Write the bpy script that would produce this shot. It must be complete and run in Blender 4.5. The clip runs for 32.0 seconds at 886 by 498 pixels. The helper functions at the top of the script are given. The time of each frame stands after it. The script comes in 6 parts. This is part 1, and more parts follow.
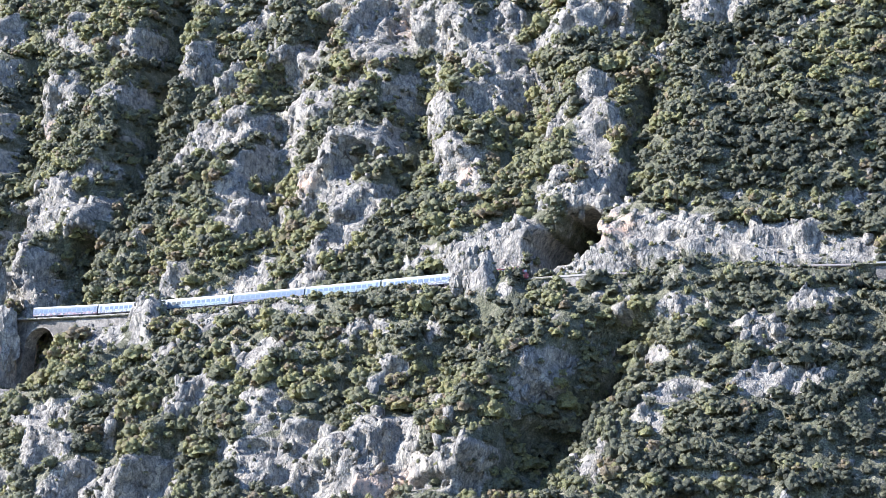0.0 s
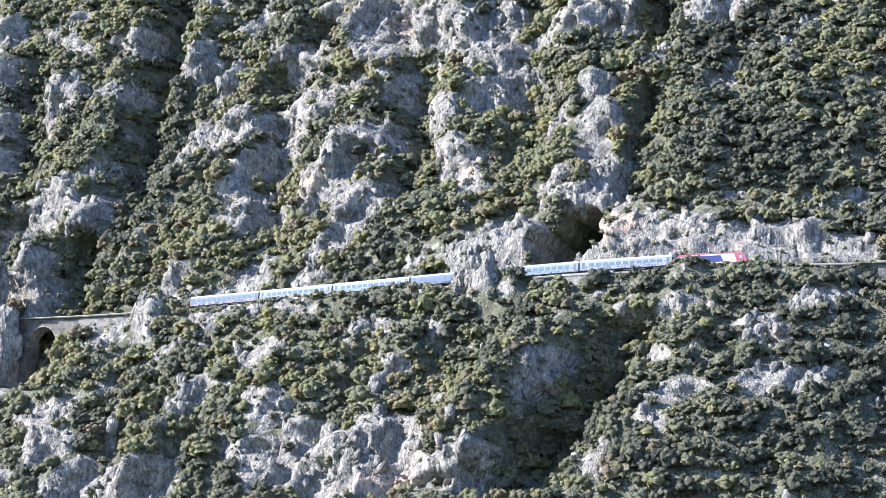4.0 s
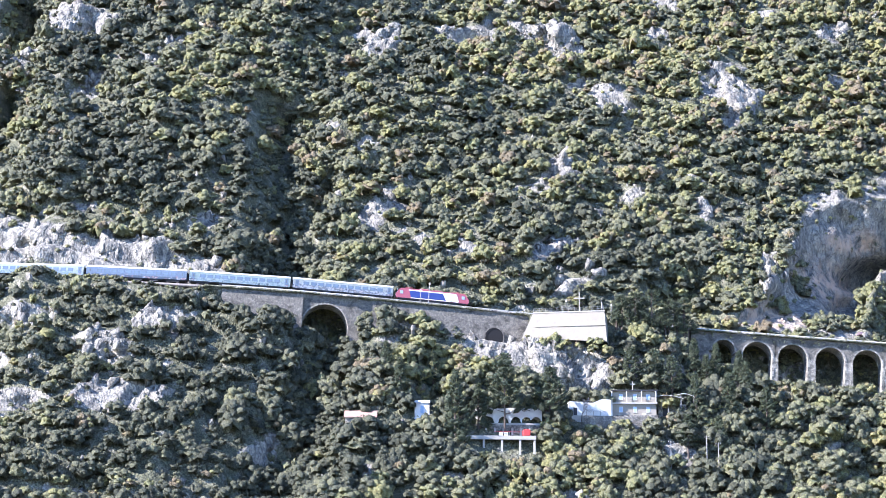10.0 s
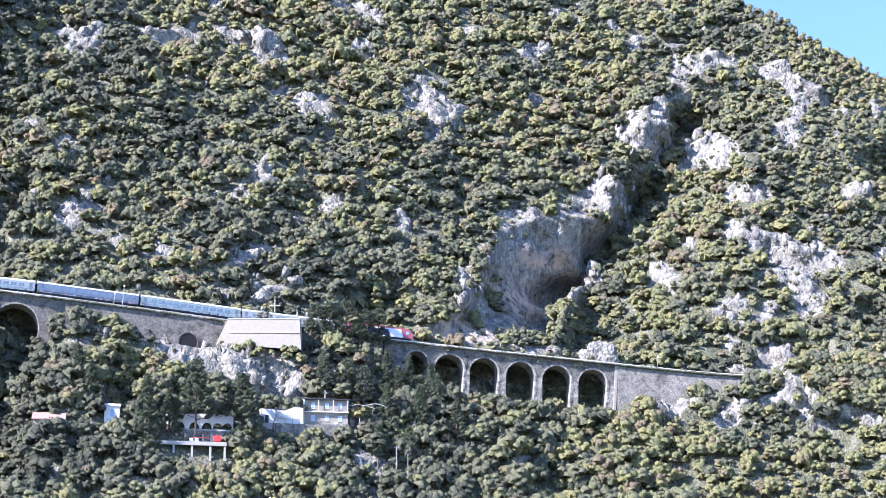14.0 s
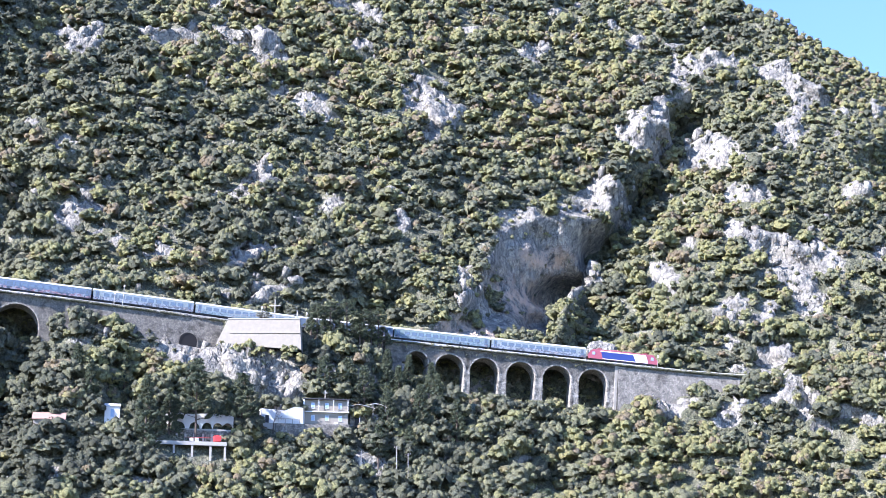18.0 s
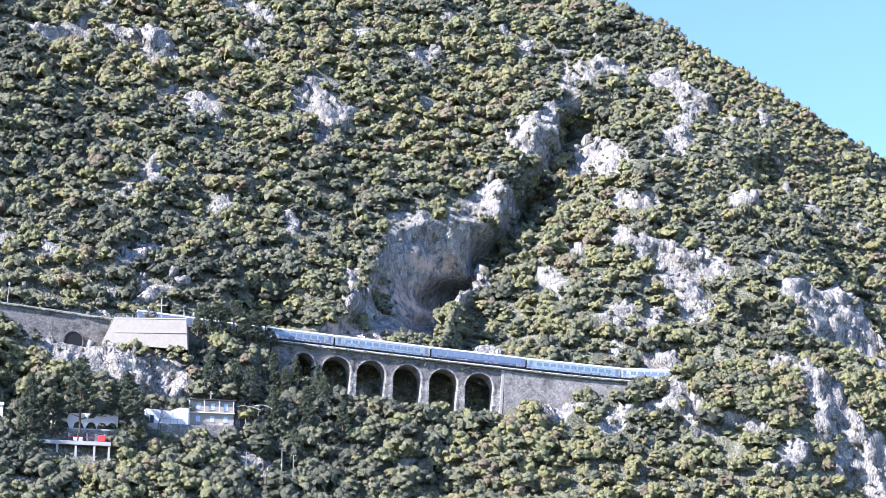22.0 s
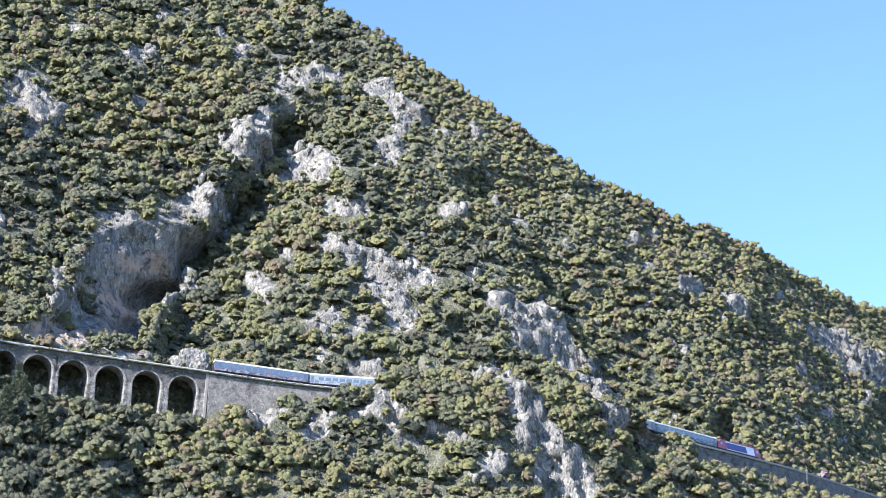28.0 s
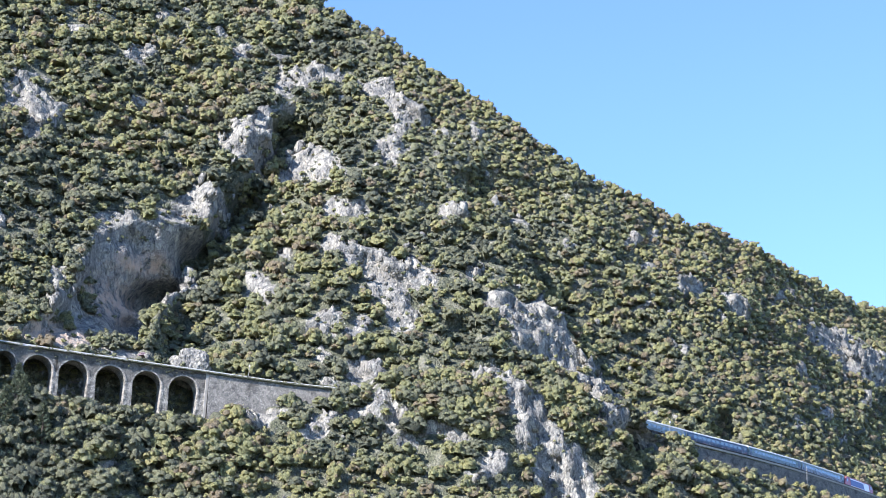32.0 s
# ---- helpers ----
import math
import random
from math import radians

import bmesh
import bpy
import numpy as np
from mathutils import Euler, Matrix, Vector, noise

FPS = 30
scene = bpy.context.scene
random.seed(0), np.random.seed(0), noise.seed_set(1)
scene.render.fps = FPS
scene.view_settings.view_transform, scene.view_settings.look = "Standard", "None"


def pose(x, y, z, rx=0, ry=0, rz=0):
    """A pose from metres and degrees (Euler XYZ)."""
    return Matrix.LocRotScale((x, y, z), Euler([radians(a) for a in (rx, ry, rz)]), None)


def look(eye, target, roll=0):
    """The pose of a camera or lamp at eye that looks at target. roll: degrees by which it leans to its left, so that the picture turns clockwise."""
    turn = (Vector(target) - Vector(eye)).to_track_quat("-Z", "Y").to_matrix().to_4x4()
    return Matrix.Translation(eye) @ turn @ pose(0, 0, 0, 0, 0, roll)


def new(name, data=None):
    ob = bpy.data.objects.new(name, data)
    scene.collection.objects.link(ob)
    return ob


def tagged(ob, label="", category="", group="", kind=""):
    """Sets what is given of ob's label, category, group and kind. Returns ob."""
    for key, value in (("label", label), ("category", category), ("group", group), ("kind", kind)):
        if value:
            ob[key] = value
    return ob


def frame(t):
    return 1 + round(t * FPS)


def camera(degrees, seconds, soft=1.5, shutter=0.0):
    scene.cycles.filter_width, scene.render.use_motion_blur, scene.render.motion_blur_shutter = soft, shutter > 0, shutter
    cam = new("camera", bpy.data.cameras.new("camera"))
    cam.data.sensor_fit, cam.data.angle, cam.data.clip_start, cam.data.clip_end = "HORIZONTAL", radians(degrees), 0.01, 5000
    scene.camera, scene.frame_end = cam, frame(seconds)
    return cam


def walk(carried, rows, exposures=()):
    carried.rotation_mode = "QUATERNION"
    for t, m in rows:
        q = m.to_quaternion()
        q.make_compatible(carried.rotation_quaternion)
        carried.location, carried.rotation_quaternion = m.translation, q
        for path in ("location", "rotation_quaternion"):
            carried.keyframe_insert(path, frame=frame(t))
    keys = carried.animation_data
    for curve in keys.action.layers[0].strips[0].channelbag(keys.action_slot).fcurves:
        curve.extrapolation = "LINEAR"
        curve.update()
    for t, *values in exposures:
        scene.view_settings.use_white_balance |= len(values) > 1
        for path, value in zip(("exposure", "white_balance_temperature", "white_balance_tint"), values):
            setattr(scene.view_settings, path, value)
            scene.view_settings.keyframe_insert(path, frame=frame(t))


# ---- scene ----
# The viewpoint is the origin: x to the right, y towards the mountain, z up, metres.
cam = camera(21.65, 32.0, soft=0.5)

# (seconds, turn to the right, tilt up, lean), degrees: one long pan from a tripod
PAN = [
    (0, -24.315, 15.162, -0.143), (0.5, -24.374, 15.138, -0.165), (3.5, -24.377, 15.140, -0.162), (5.5, -24.274, 15.135, -0.142),
    (6, -23.929, 15.163, -0.015), (6.5, -21.020, 15.204, 0.036), (7, -18.863, 15.249, 0.079), (7.5, -16.355, 15.313, 0.174),
    (8, -14.237, 15.356, 0.099), (8.5, -12.377, 15.396, 0.133), (9, -10.703, 15.417, 0.099), (9.5, -9.152, 15.443, 0.083),
    (10, -7.755, 15.515, 0.064), (10.5, -6.315, 15.514, 0.068), (11, -4.945, 15.546, 0.088), (11.5, -3.528, 15.574, 0.078),
    (12, -2.737, 15.605, 0.031), (12.5, -1.700, 15.655, 0.020), (13, -0.347, 15.689, 0.017), (13.5, 0.003, 15.710, -0.033),
    (14.5, 0.002, 15.711, -0.033), (20.5, -0.002, 15.708, -0.033), (21, 0.070, 15.710, -0.033), (21.5, 0.457, 15.708, 0.055),
    (22, 2.863, 15.776, 0.017), (22.5, 5.582, 15.846, -0.029), (23, 7.212, 15.860, -0.054), (23.5, 8.584, 15.891, 0.014),
    (24, 9.800, 15.921, -0.064), (24.5, 10.419, 15.921, -0.072), (25, 10.328, 15.921, -0.060), (32, 10.327, 15.921, -0.060)]


def aim(turn, tilt):
    a, b = radians(turn), radians(tilt)
    return Vector((math.sin(a) * math.cos(b), math.cos(a) * math.cos(b), math.sin(b))) * 600


walk(cam, [(t, look((0, 0, 0), aim(a, b), c)) for t, a, b, c in PAN], exposures=[(0, 1.72, 5900, 19), (7, 1.71, 5910, 20), (8.2, 1.97, 5850, 22), (9.2, 2.09, 5780, 22), (11, 2.04, 5740, 23), (13, 1.94, 5680, 24), (21, 1.95, 5680, 23), (23, 1.81, 5670, 25), (25, 1.60, 5840, 20), (32, 1.52, 5850, 17)])

# ---- light: clear spring sky, sun from the left and behind the viewpoint ----
SUN_DIR = Vector((-0.71, -0.42, 0.57)).normalized()
world = bpy.data.worlds.new("sky")
scene.world = world
world.use_nodes = True
wn, wl = world.node_tree.nodes, world.node_tree.links
sky = wn.new("ShaderNodeTexSky")
sky.sky_type, sky.sun_disc = "NISHITA", False
sky.sun_elevation = math.asin(SUN_DIR.z)
sky.sun_rotation = math.atan2(SUN_DIR.x, SUN_DIR.y)
sky.air_density, sky.dust_density, sky.ozone_density = 0.55, 0.0, 4.0
wl.new(sky.outputs[0], wn["Background"].inputs[0])
wn["Background"].inputs[1].default_value = 0.155
sun = new("sun", bpy.data.lights.new("sun", "SUN"))
sun.data.energy, sun.data.angle, sun.data.color = 4.7, radians(0.5), (1.0, 0.95, 0.87)
sun.matrix_world = look(SUN_DIR * 100, (0, 0, 0))


# ---- materials ----
def mat(name, rough=0.8, metal=0.0):
    m = bpy.data.materials.new(name)
    m.use_nodes = True
    b = m.node_tree.nodes["Principled BSDF"]
    b.inputs["Roughness"].default_value, b.inputs["Metallic"].default_value = rough, metal
    return m, m.node_tree.nodes, m.node_tree.links, b


def ramp(n, l, src, stops):
    r = n.new("ShaderNodeValToRGB")
    while len(r.color_ramp.elements) < len(stops):
        r.color_ramp.elements.new(0.5)
    for e, (p, c) in zip(r.color_ramp.elements, stops):
        e.position, e.color = p, (*c, 1)
    l.new(src, r.inputs[0])
    return r.outputs[0]


def noise_of(n, l, coord, scale, detail=5.0, rough=0.6, stretch=None):
    if stretch:
        mp = n.new("ShaderNodeMapping")
        mp.inputs["Scale"].default_value = stretch
        l.new(coord, mp.inputs[0])
        coord = mp.outputs[0]
    t = n.new("ShaderNodeTexNoise")
    t.inputs["Scale"].default_value, t.inputs["Detail"].default_value, t.inputs["Roughness"].default_value = scale, detail, rough
    l.new(coord, t.inputs[0])
    return t.outputs[0]


def mixed(n, l, fac, a, b, mode="MIX"):
    x = n.new("ShaderNodeMix")
    x.data_type, x.blend_type = "RGBA", mode
    for sock, v in ((x.inputs[0], fac), (x.inputs[6], a), (x.inputs[7], b)):
        if isinstance(v, bpy.types.NodeSocket):
            l.new(v, sock)
        elif isinstance(v, (int, float)):
            sock.default_value = v
        else:
            sock.default_value = (*v, 1)
    return x.outputs[2]


def bumped(n, l, b, height, strength, dist):
    x = n.new("ShaderNodeBump")
    x.inputs["Strength"].default_value, x.inputs["Distance"].default_value = strength, dist
    l.new(height, x.inputs["Height"])
    l.new(x.outputs[0], b.inputs["Normal"])


def plain(name, color, rough=0.7, metal=0.0, var=0.25, scale=1.5, bump=0.0):
    """A painted, metal or plaster surface with faint blotches and grime at two scales."""
    m, n, l, b = mat(name, rough, metal)
    co = n.new("ShaderNodeTexCoord").outputs["Object"]
    big, fine = noise_of(n, l, co, scale * 0.35), noise_of(n, l, co, scale * 4)
    dark = tuple(c * (1 - var) for c in color)
    lit = tuple(min(1, c * (1 + var * 0.5)) for c in color)
    c1 = mixed(n, l, big, dark, lit)
    c2 = mixed(n, l, fine, tuple(1 - var * 0.6 for _ in color), (1, 1, 1))
    l.new(mixed(n, l, 1.0, c1, c2, "MULTIPLY"), b.inputs["Base Color"])
    if bump:
        bumped(n, l, b, fine, 0.6, bump)
    return m


def stone_masonry(name, base, block=0.55, joint=(0.20, 0.19, 0.17)):
    """Rubble masonry: irregular cells with recessed mortar."""
    m, n, l, b = mat(name, 0.9)
    co = n.new("ShaderNodeTexCoord").outputs["Object"]
    v = n.new("ShaderNodeTexVoronoi")
    v.inputs["Scale"].default_value = 1 / block
    l.new(co, v.inputs[0])
    e = n.new("ShaderNodeTexVoronoi")
    e.feature = "DISTANCE_TO_EDGE"
    e.inputs["Scale"].default_value = 1 / block
    l.new(co, e.inputs[0])
    tone = ramp(n, l, v.outputs["Color"], [(0.1, tuple(c * 0.55 for c in base)), (0.5, base), (0.95, tuple(min(1, c * 1.3) for c in base))])
    stain = ramp(n, l, noise_of(n, l, co, 0.45, 6, 0.7), [(0.36, (0.36, 0.36, 0.35)), (0.46, (0.75, 0.75, 0.74)), (0.6, (1.05, 1.04, 1.02))])
    edge = ramp(n, l, e.outputs["Distance"], [(0.02, (0, 0, 0)), (0.1, (1, 1, 1))])
    l.new(mixed(n, l, 1.0, mixed(n, l, edge, joint, tone), stain, "MULTIPLY"), b.inputs["Base Color"])
    bumped(n, l, b, mixed(n, l, 0.5, edge, tone), 0.8, 0.1)
    return m


def terrain_material():
    """Fractured grey limestone where the attribute 'rock' is high; stony soil with dry grass elsewhere."""
    m, n, l, b = mat("limestone_slope", 0.95)
    b.inputs["Specular IOR Level"].default_value = 0.2
    co = n.new("ShaderNodeTexCoord").outputs["Object"]
    at = n.new("ShaderNodeAttribute")
    at.attribute_name = "rock"
    warm = n.new("ShaderNodeAttribute")
    warm.attribute_name = "ochre"
    big = noise_of(n, l, co, 0.07, 6, 0.65)
    mid = noise_of(n, l, co, 0.30, 6, 0.62)
    fine = noise_of(n, l, co, 1.3, 5, 0.65)
    grain = noise_of(n, l, co, 2.4, 6, 0.75)
    streak = noise_of(n, l, co, 0.8, 5, 0.65, (1.0, 1.0, 0.28))
    sway = n.new("ShaderNodeTexNoise")
    sway.inputs["Scale"].default_value, sway.inputs["Detail"].default_value = 0.8, 3.0
    l.new(co, sway.inputs[0])
    bend = n.new("ShaderNodeVectorMath")
    bend.operation = "MULTIPLY_ADD"
    l.new(sway.outputs["Color"], bend.inputs[0])
    bend.inputs[1].default_value = (1.3, 1.3, 1.3)
    l.new(co, bend.inputs[2])
    tall = n.new("ShaderNodeMapping")
    tall.inputs["Scale"].default_value = (1.0, 1.0, 0.6)
    tall.inputs["Rotation"].default_value = (0.0, 0.22, 0.0)
    l.new(bend.outputs[0], tall.inputs[0])

    def cells(scale, feature="F1"):
        v = n.new("ShaderNodeTexVoronoi")
        v.feature = feature
        v.inputs["Scale"].default_value = scale
        l.new(tall.outputs[0], v.inputs[0])
        return v.outputs["Distance" if feature == "DISTANCE_TO_EDGE" else "Color"]

    def creased(scale, stretch):
        """Sharp creases where a noise crosses its middle: 0 in the crease, 1 far from it."""
        a = n.new("ShaderNodeMath")
        a.operation = "MULTIPLY_ADD"
        l.new(noise_of(n, l, co, scale, 3, 0.55, stretch), a.inputs[0])
        a.inputs[1].default_value, a.inputs[2].default_value = 5.0, -2.5
        c = n.new("ShaderNodeMath")
        c.operation = "ABSOLUTE"
        l.new(a.outputs[0], c.inputs[0])
        c.use_clamp = True
        return c.outputs[0]

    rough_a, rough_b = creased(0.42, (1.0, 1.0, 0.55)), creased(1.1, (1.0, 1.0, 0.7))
    # shade in the bump's finer creases, put into the rock colour
    crease_shade = ramp(n, l, rough_b, [(0.0, (0.55, 0.56, 0.58)), (0.12, (0.92, 0.92, 0.92)), (0.4, (1, 1, 1))])
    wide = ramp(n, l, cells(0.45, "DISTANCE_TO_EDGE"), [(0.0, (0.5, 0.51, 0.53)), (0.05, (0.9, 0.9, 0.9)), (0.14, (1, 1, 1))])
    slab = ramp(n, l, cells(0.45), [(0.2, (0.82, 0.82, 0.84)), (0.6, (1.0, 1.0, 1.0)), (0.9, (1.10, 1.09, 1.06))])
    chip = ramp(n, l, cells(1.15), [(0.15, (0.74, 0.75, 0.77)), (0.5, (0.97, 0.97, 0.97)), (0.85, (1.14, 1.13, 1.1))])
    grey = ramp(n, l, mid, [(0.32, (0.212, 0.206, 0.182)), (0.44, (0.285, 0.272, 0.233)), (0.56, (0.354, 0.334, 0.276)), (0.68, (0.41, 0.383, 0.313))])
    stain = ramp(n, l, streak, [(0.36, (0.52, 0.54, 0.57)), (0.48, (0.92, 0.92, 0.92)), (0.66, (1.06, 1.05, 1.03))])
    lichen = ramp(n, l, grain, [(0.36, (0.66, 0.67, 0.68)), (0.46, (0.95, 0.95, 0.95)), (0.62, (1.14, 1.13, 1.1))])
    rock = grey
    for layer in (stain, slab, chip, wide, crease_shade, lichen):
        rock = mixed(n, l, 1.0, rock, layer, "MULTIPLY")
    och = n.new("ShaderNodeMath")
    och.operation = "MULTIPLY"
    l.new(warm.outputs["Fac"], och.inputs[0])
    l.new(ramp(n, l, mid, [(0.40, (0, 0, 0)), (0.6, (1, 1, 1))]), och.inputs[1])
    rock = mixed(n, l, och.outputs[0], rock, (0.48, 0.35, 0.25))
    # soil colour darkened to stand in for shade in the gaps between bushes
    soil = ramp(n, l, mid, [(0.3, (0.055, 0.06, 0.038)), (0.48, (0.095, 0.097, 0.062)), (0.60, (0.145, 0.14, 0.10)), (0.74, (0.24, 0.232, 0.20))])
    soil = mixed(n, l, 1.0, soil, ramp(n, l, grain, [(0.36, (0.3, 0.31, 0.3)), (0.5, (1, 1, 1)), (0.62, (1.6, 1.6, 1.5))]), "MULTIPLY")
    edge = n.new("ShaderNodeMath")
    edge.operation = "MULTIPLY_ADD"
    l.new(fine, edge.inputs[0])
    edge.inputs[1].default_value = 0.6
    l.new(at.outputs["Fac"], edge.inputs[2])
    fac = ramp(n, l, edge.outputs[0], [(0.62, (0, 0, 0)), (0.78, (1, 1, 1))])
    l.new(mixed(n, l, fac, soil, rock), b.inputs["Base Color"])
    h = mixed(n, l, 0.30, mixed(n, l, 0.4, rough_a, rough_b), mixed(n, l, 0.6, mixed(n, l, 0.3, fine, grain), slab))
    bumped(n, l, b, h, 1.0, 0.75)
    return m


def leaf_material(name, stops):
    m, n, l, b = mat(name, 0.62)
    at = n.new("ShaderNodeAttribute")
    at.attribute_name = "tone"
    isl = n.new("ShaderNodeNewGeometry").outputs["Random Per Island"]
    mx = n.new("ShaderNodeMath")
    mx.operation = "MULTIPLY_ADD"
    l.new(isl, mx.inputs[0])
    mx.inputs[1].default_value = 0.24
    l.new(at.outputs["Fac"], mx.inputs[2])
    co = n.new("ShaderNodeTexCoord").outputs["Object"]
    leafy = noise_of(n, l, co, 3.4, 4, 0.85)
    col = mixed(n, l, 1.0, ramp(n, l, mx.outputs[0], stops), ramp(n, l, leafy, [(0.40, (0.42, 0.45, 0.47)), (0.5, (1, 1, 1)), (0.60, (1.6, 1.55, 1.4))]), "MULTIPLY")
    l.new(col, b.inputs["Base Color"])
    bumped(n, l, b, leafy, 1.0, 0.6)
    b.inputs["Specular IOR Level"].default_value = 0.25
    tr = n.new("ShaderNodeBsdfTranslucent")
    l.new(col, tr.inputs[0])
    ms = n.new("ShaderNodeMixShader")
    ms.inputs[0].default_value = 0.28
    l.new(b.outputs[0], ms.inputs[1])
    l.new(tr.outputs[0], ms.inputs[2])
    l.new(ms.outputs[0], n["Material Output"].inputs[0])
    return m


M_TERRAIN = terrain_material()
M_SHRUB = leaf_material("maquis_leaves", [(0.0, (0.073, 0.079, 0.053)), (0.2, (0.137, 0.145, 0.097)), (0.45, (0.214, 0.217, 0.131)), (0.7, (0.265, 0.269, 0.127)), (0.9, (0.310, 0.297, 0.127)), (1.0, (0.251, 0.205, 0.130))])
M_CONIFER = leaf_material("conifer_needles", [(0.05, (0.055, 0.073, 0.052)), (0.6, (0.105, 0.128, 0.078)), (1.0, (0.16, 0.178, 0.095))])
M_OLIVE = leaf_material("olive_leaves", [(0.1, (0.12, 0.13, 0.105)), (0.6, (0.21, 0.22, 0.185)), (1.0, (0.28, 0.285, 0.235))])
M_PANE_CLOTH = plain("faded_cloth", (0.42, 0.42, 0.44), 0.9)
M_BARK = plain("bark", (0.11, 0.085, 0.065), 0.95, var=0.4, scale=3, bump=0.05)
M_BALLAST = plain("ballast", (0.27, 0.24, 0.21), 0.95, var=0.45, scale=6, bump=0.08)
M_RAIL = plain("rail_steel", (0.20, 0.15, 0.12), 0.5, 0.6)
M_CONCRETE = plain("concrete", (0.40, 0.38, 0.33), 0.9, var=0.3, scale=1.2, bump=0.02)
M_WALL = stone_masonry("rubble_masonry", (0.252, 0.234, 0.195), 0.42, (0.12, 0.115, 0.105))
M_VIADUCT = stone_masonry("viaduct_masonry", (0.18, 0.167, 0.138), 0.42, (0.10, 0.096, 0.088))
M_PIER = stone_masonry("pale_pier_masonry", (0.34, 0.315, 0.26), 0.5, (0.13, 0.125, 0.115))
M_RING = plain("dressed_stone", (0.41, 0.385, 0.325), 0.9, var=0.5, scale=3, bump=0.05)
M_COPING = plain("pale_coping", (0.60, 0.58, 0.53), 0.9, var=0.35, scale=2, bump=0.03)
M_LIME = plain("whitewash", (0.66, 0.645, 0.595), 0.85, var=0.15, scale=1)
M_PLASTER = plain("buff_plaster", (0.31, 0.28, 0.225), 0.9, var=0.3, scale=1)
M_TILE = plain("faded_roof_tile", (0.36, 0.235, 0.18), 0.85, var=0.3, scale=4, bump=0.03)
M_STEEL = plain("galvanised_steel", (0.28, 0.27, 0.25), 0.6, 0.3)
M_DARK = plain("dark_metal", (0.035, 0.035, 0.038), 0.7, 0.2)
M_RECESS_SHADE = plain("recess_shade", (0.008, 0.008, 0.009), 0.95, var=0.3)
M_REDP = plain("red_paint", (0.62, 0.045, 0.04), 0.5, var=0.2)
M_GLASS = plain("tinted_glass", (0.32, 0.42, 0.52), 0.12, 0.0, var=0.1)
M_PINK = plain("judas_blossom", (0.27, 0.19, 0.205), 0.8, var=0.5)

# ---- the railway's line: distance along it, then x, y and the height of the rails ----
LINE = np.array([
    (-520, -512.0, 601.5, 180.5), (-480, -472.7, 597.6, 175.6), (-440, -432.9, 593.4, 171.0), (-400, -393.2, 588.6, 167.1),
    (-360, -353.6, 582.7, 163.7), (-320, -314.3, 575.7, 160.8), (-280, -274.8, 569.4, 158.3), (-240, -235.1, 564.1, 156.0)])
LINE = np.vstack([LINE, np.array([
    (-200, -195.3, 561.1, 153.8), (-160, -155.4, 563.7, 151.7), (-120, -116.0, 570.8, 149.5), (-80, -77.4, 581.2, 147.0),
    (-40, -38.7, 591.3, 144.0), (0, 0.0, 601.4, 141.95), (40, 39.1, 610.0, 139.7), (80, 78.6, 615.3, 137.1)])])
LINE = np.vstack([LINE, np.array([
    (120, 118.2, 614.5, 135.4), (160, 156.1, 623.5, 132.6), (200, 190.8, 641.2, 130.0), (240, 224.4, 662.8, 128.4),
    (280, 254.9, 688.6, 127.3), (320, 283.7, 716.4, 126.4), (360, 312.5, 744.1, 125.5), (420, 356.0, 786.0, 124.2)])])


def along(s, j):
    """Smooth value of column j of LINE at the distance s."""
    s = np.asarray(s, float)
    k = np.clip(np.searchsorted(LINE[:, 0], s) - 1, 0, len(LINE) - 2)
    m = np.gradient(LINE[:, j], LINE[:, 0])
    d = LINE[k + 1, 0] - LINE[k, 0]
    u = (s - LINE[k, 0]) / d
    return ((2 * u**3 - 3 * u**2 + 1) * LINE[k, j] + (u**3 - 2 * u**2 + u) * d * m[k]
            + (3 * u**2 - 2 * u**3) * LINE[k + 1, j] + (u**3 - u**2) * d * m[k + 1])


FINE = np.arange(-520, 420.1, 2.0)
FX, FY, FZ = along(FINE, 1), along(FINE, 2), along(FINE, 3)


def line_y(x):
    return np.interp(x, FX, FY) + np.maximum(0, x - FX[-1]) * 0.95 - np.minimum(0, x - FX[0]) * 0.1


def line_z(x):
    return np.interp(x, FX, FZ) - np.maximum(0, x - FX[-1]) * 0.02 - np.minimum(0, x - FX[0]) * 0.1


def line_s(x):
    return float(np.interp(x, FX, FINE))


def frame_at(s, side=0.0, up=0.0):
    """A pose on the line: x along it (downhill), y away from the valley, z up."""
    a, b = np.array([along(s - 1, j) for j in (1, 2, 3)]), np.array([along(s + 1, j) for j in (1, 2, 3)])
    p, d = (a + b) / 2, Vector(b - a).normalized()
    left = Vector((0, 0, 1)).cross(d).normalized()
    m = Matrix((d, left, d.cross(left))).transposed().to_4x4()
    m.translation = Vector(p) + left * side + Vector((0, 0, up))
    return m


# ---- smooth lattice noise ----
def lattice(ix, iy, seed):
    v = (ix * 374761393 + iy * 668265263 + seed * 1442695041) & 0xFFFFFFFF
    v = ((v ^ (v >> 13)) * 1274126177) & 0xFFFFFFFF
    return ((v ^ (v >> 16)) & 0xFFFF) / 65535.0


def vnoise(x, y, seed=0):
    x, y = np.asarray(x, float), np.asarray(y, float)
    ix, iy = np.floor(x).astype(np.int64), np.floor(y).astype(np.int64)
    u, v = x - ix, y - iy
    u, v = u * u * u * (u * (6 * u - 15) + 10), v * v * v * (v * (6 * v - 15) + 10)
    a, b = lattice(ix, iy, seed), lattice(ix + 1, iy, seed)
    c, d = lattice(ix, iy + 1, seed), lattice(ix + 1, iy + 1, seed)
    return (a * (1 - u) + b * u) * (1 - v) + (c * (1 - u) + d * u) * v


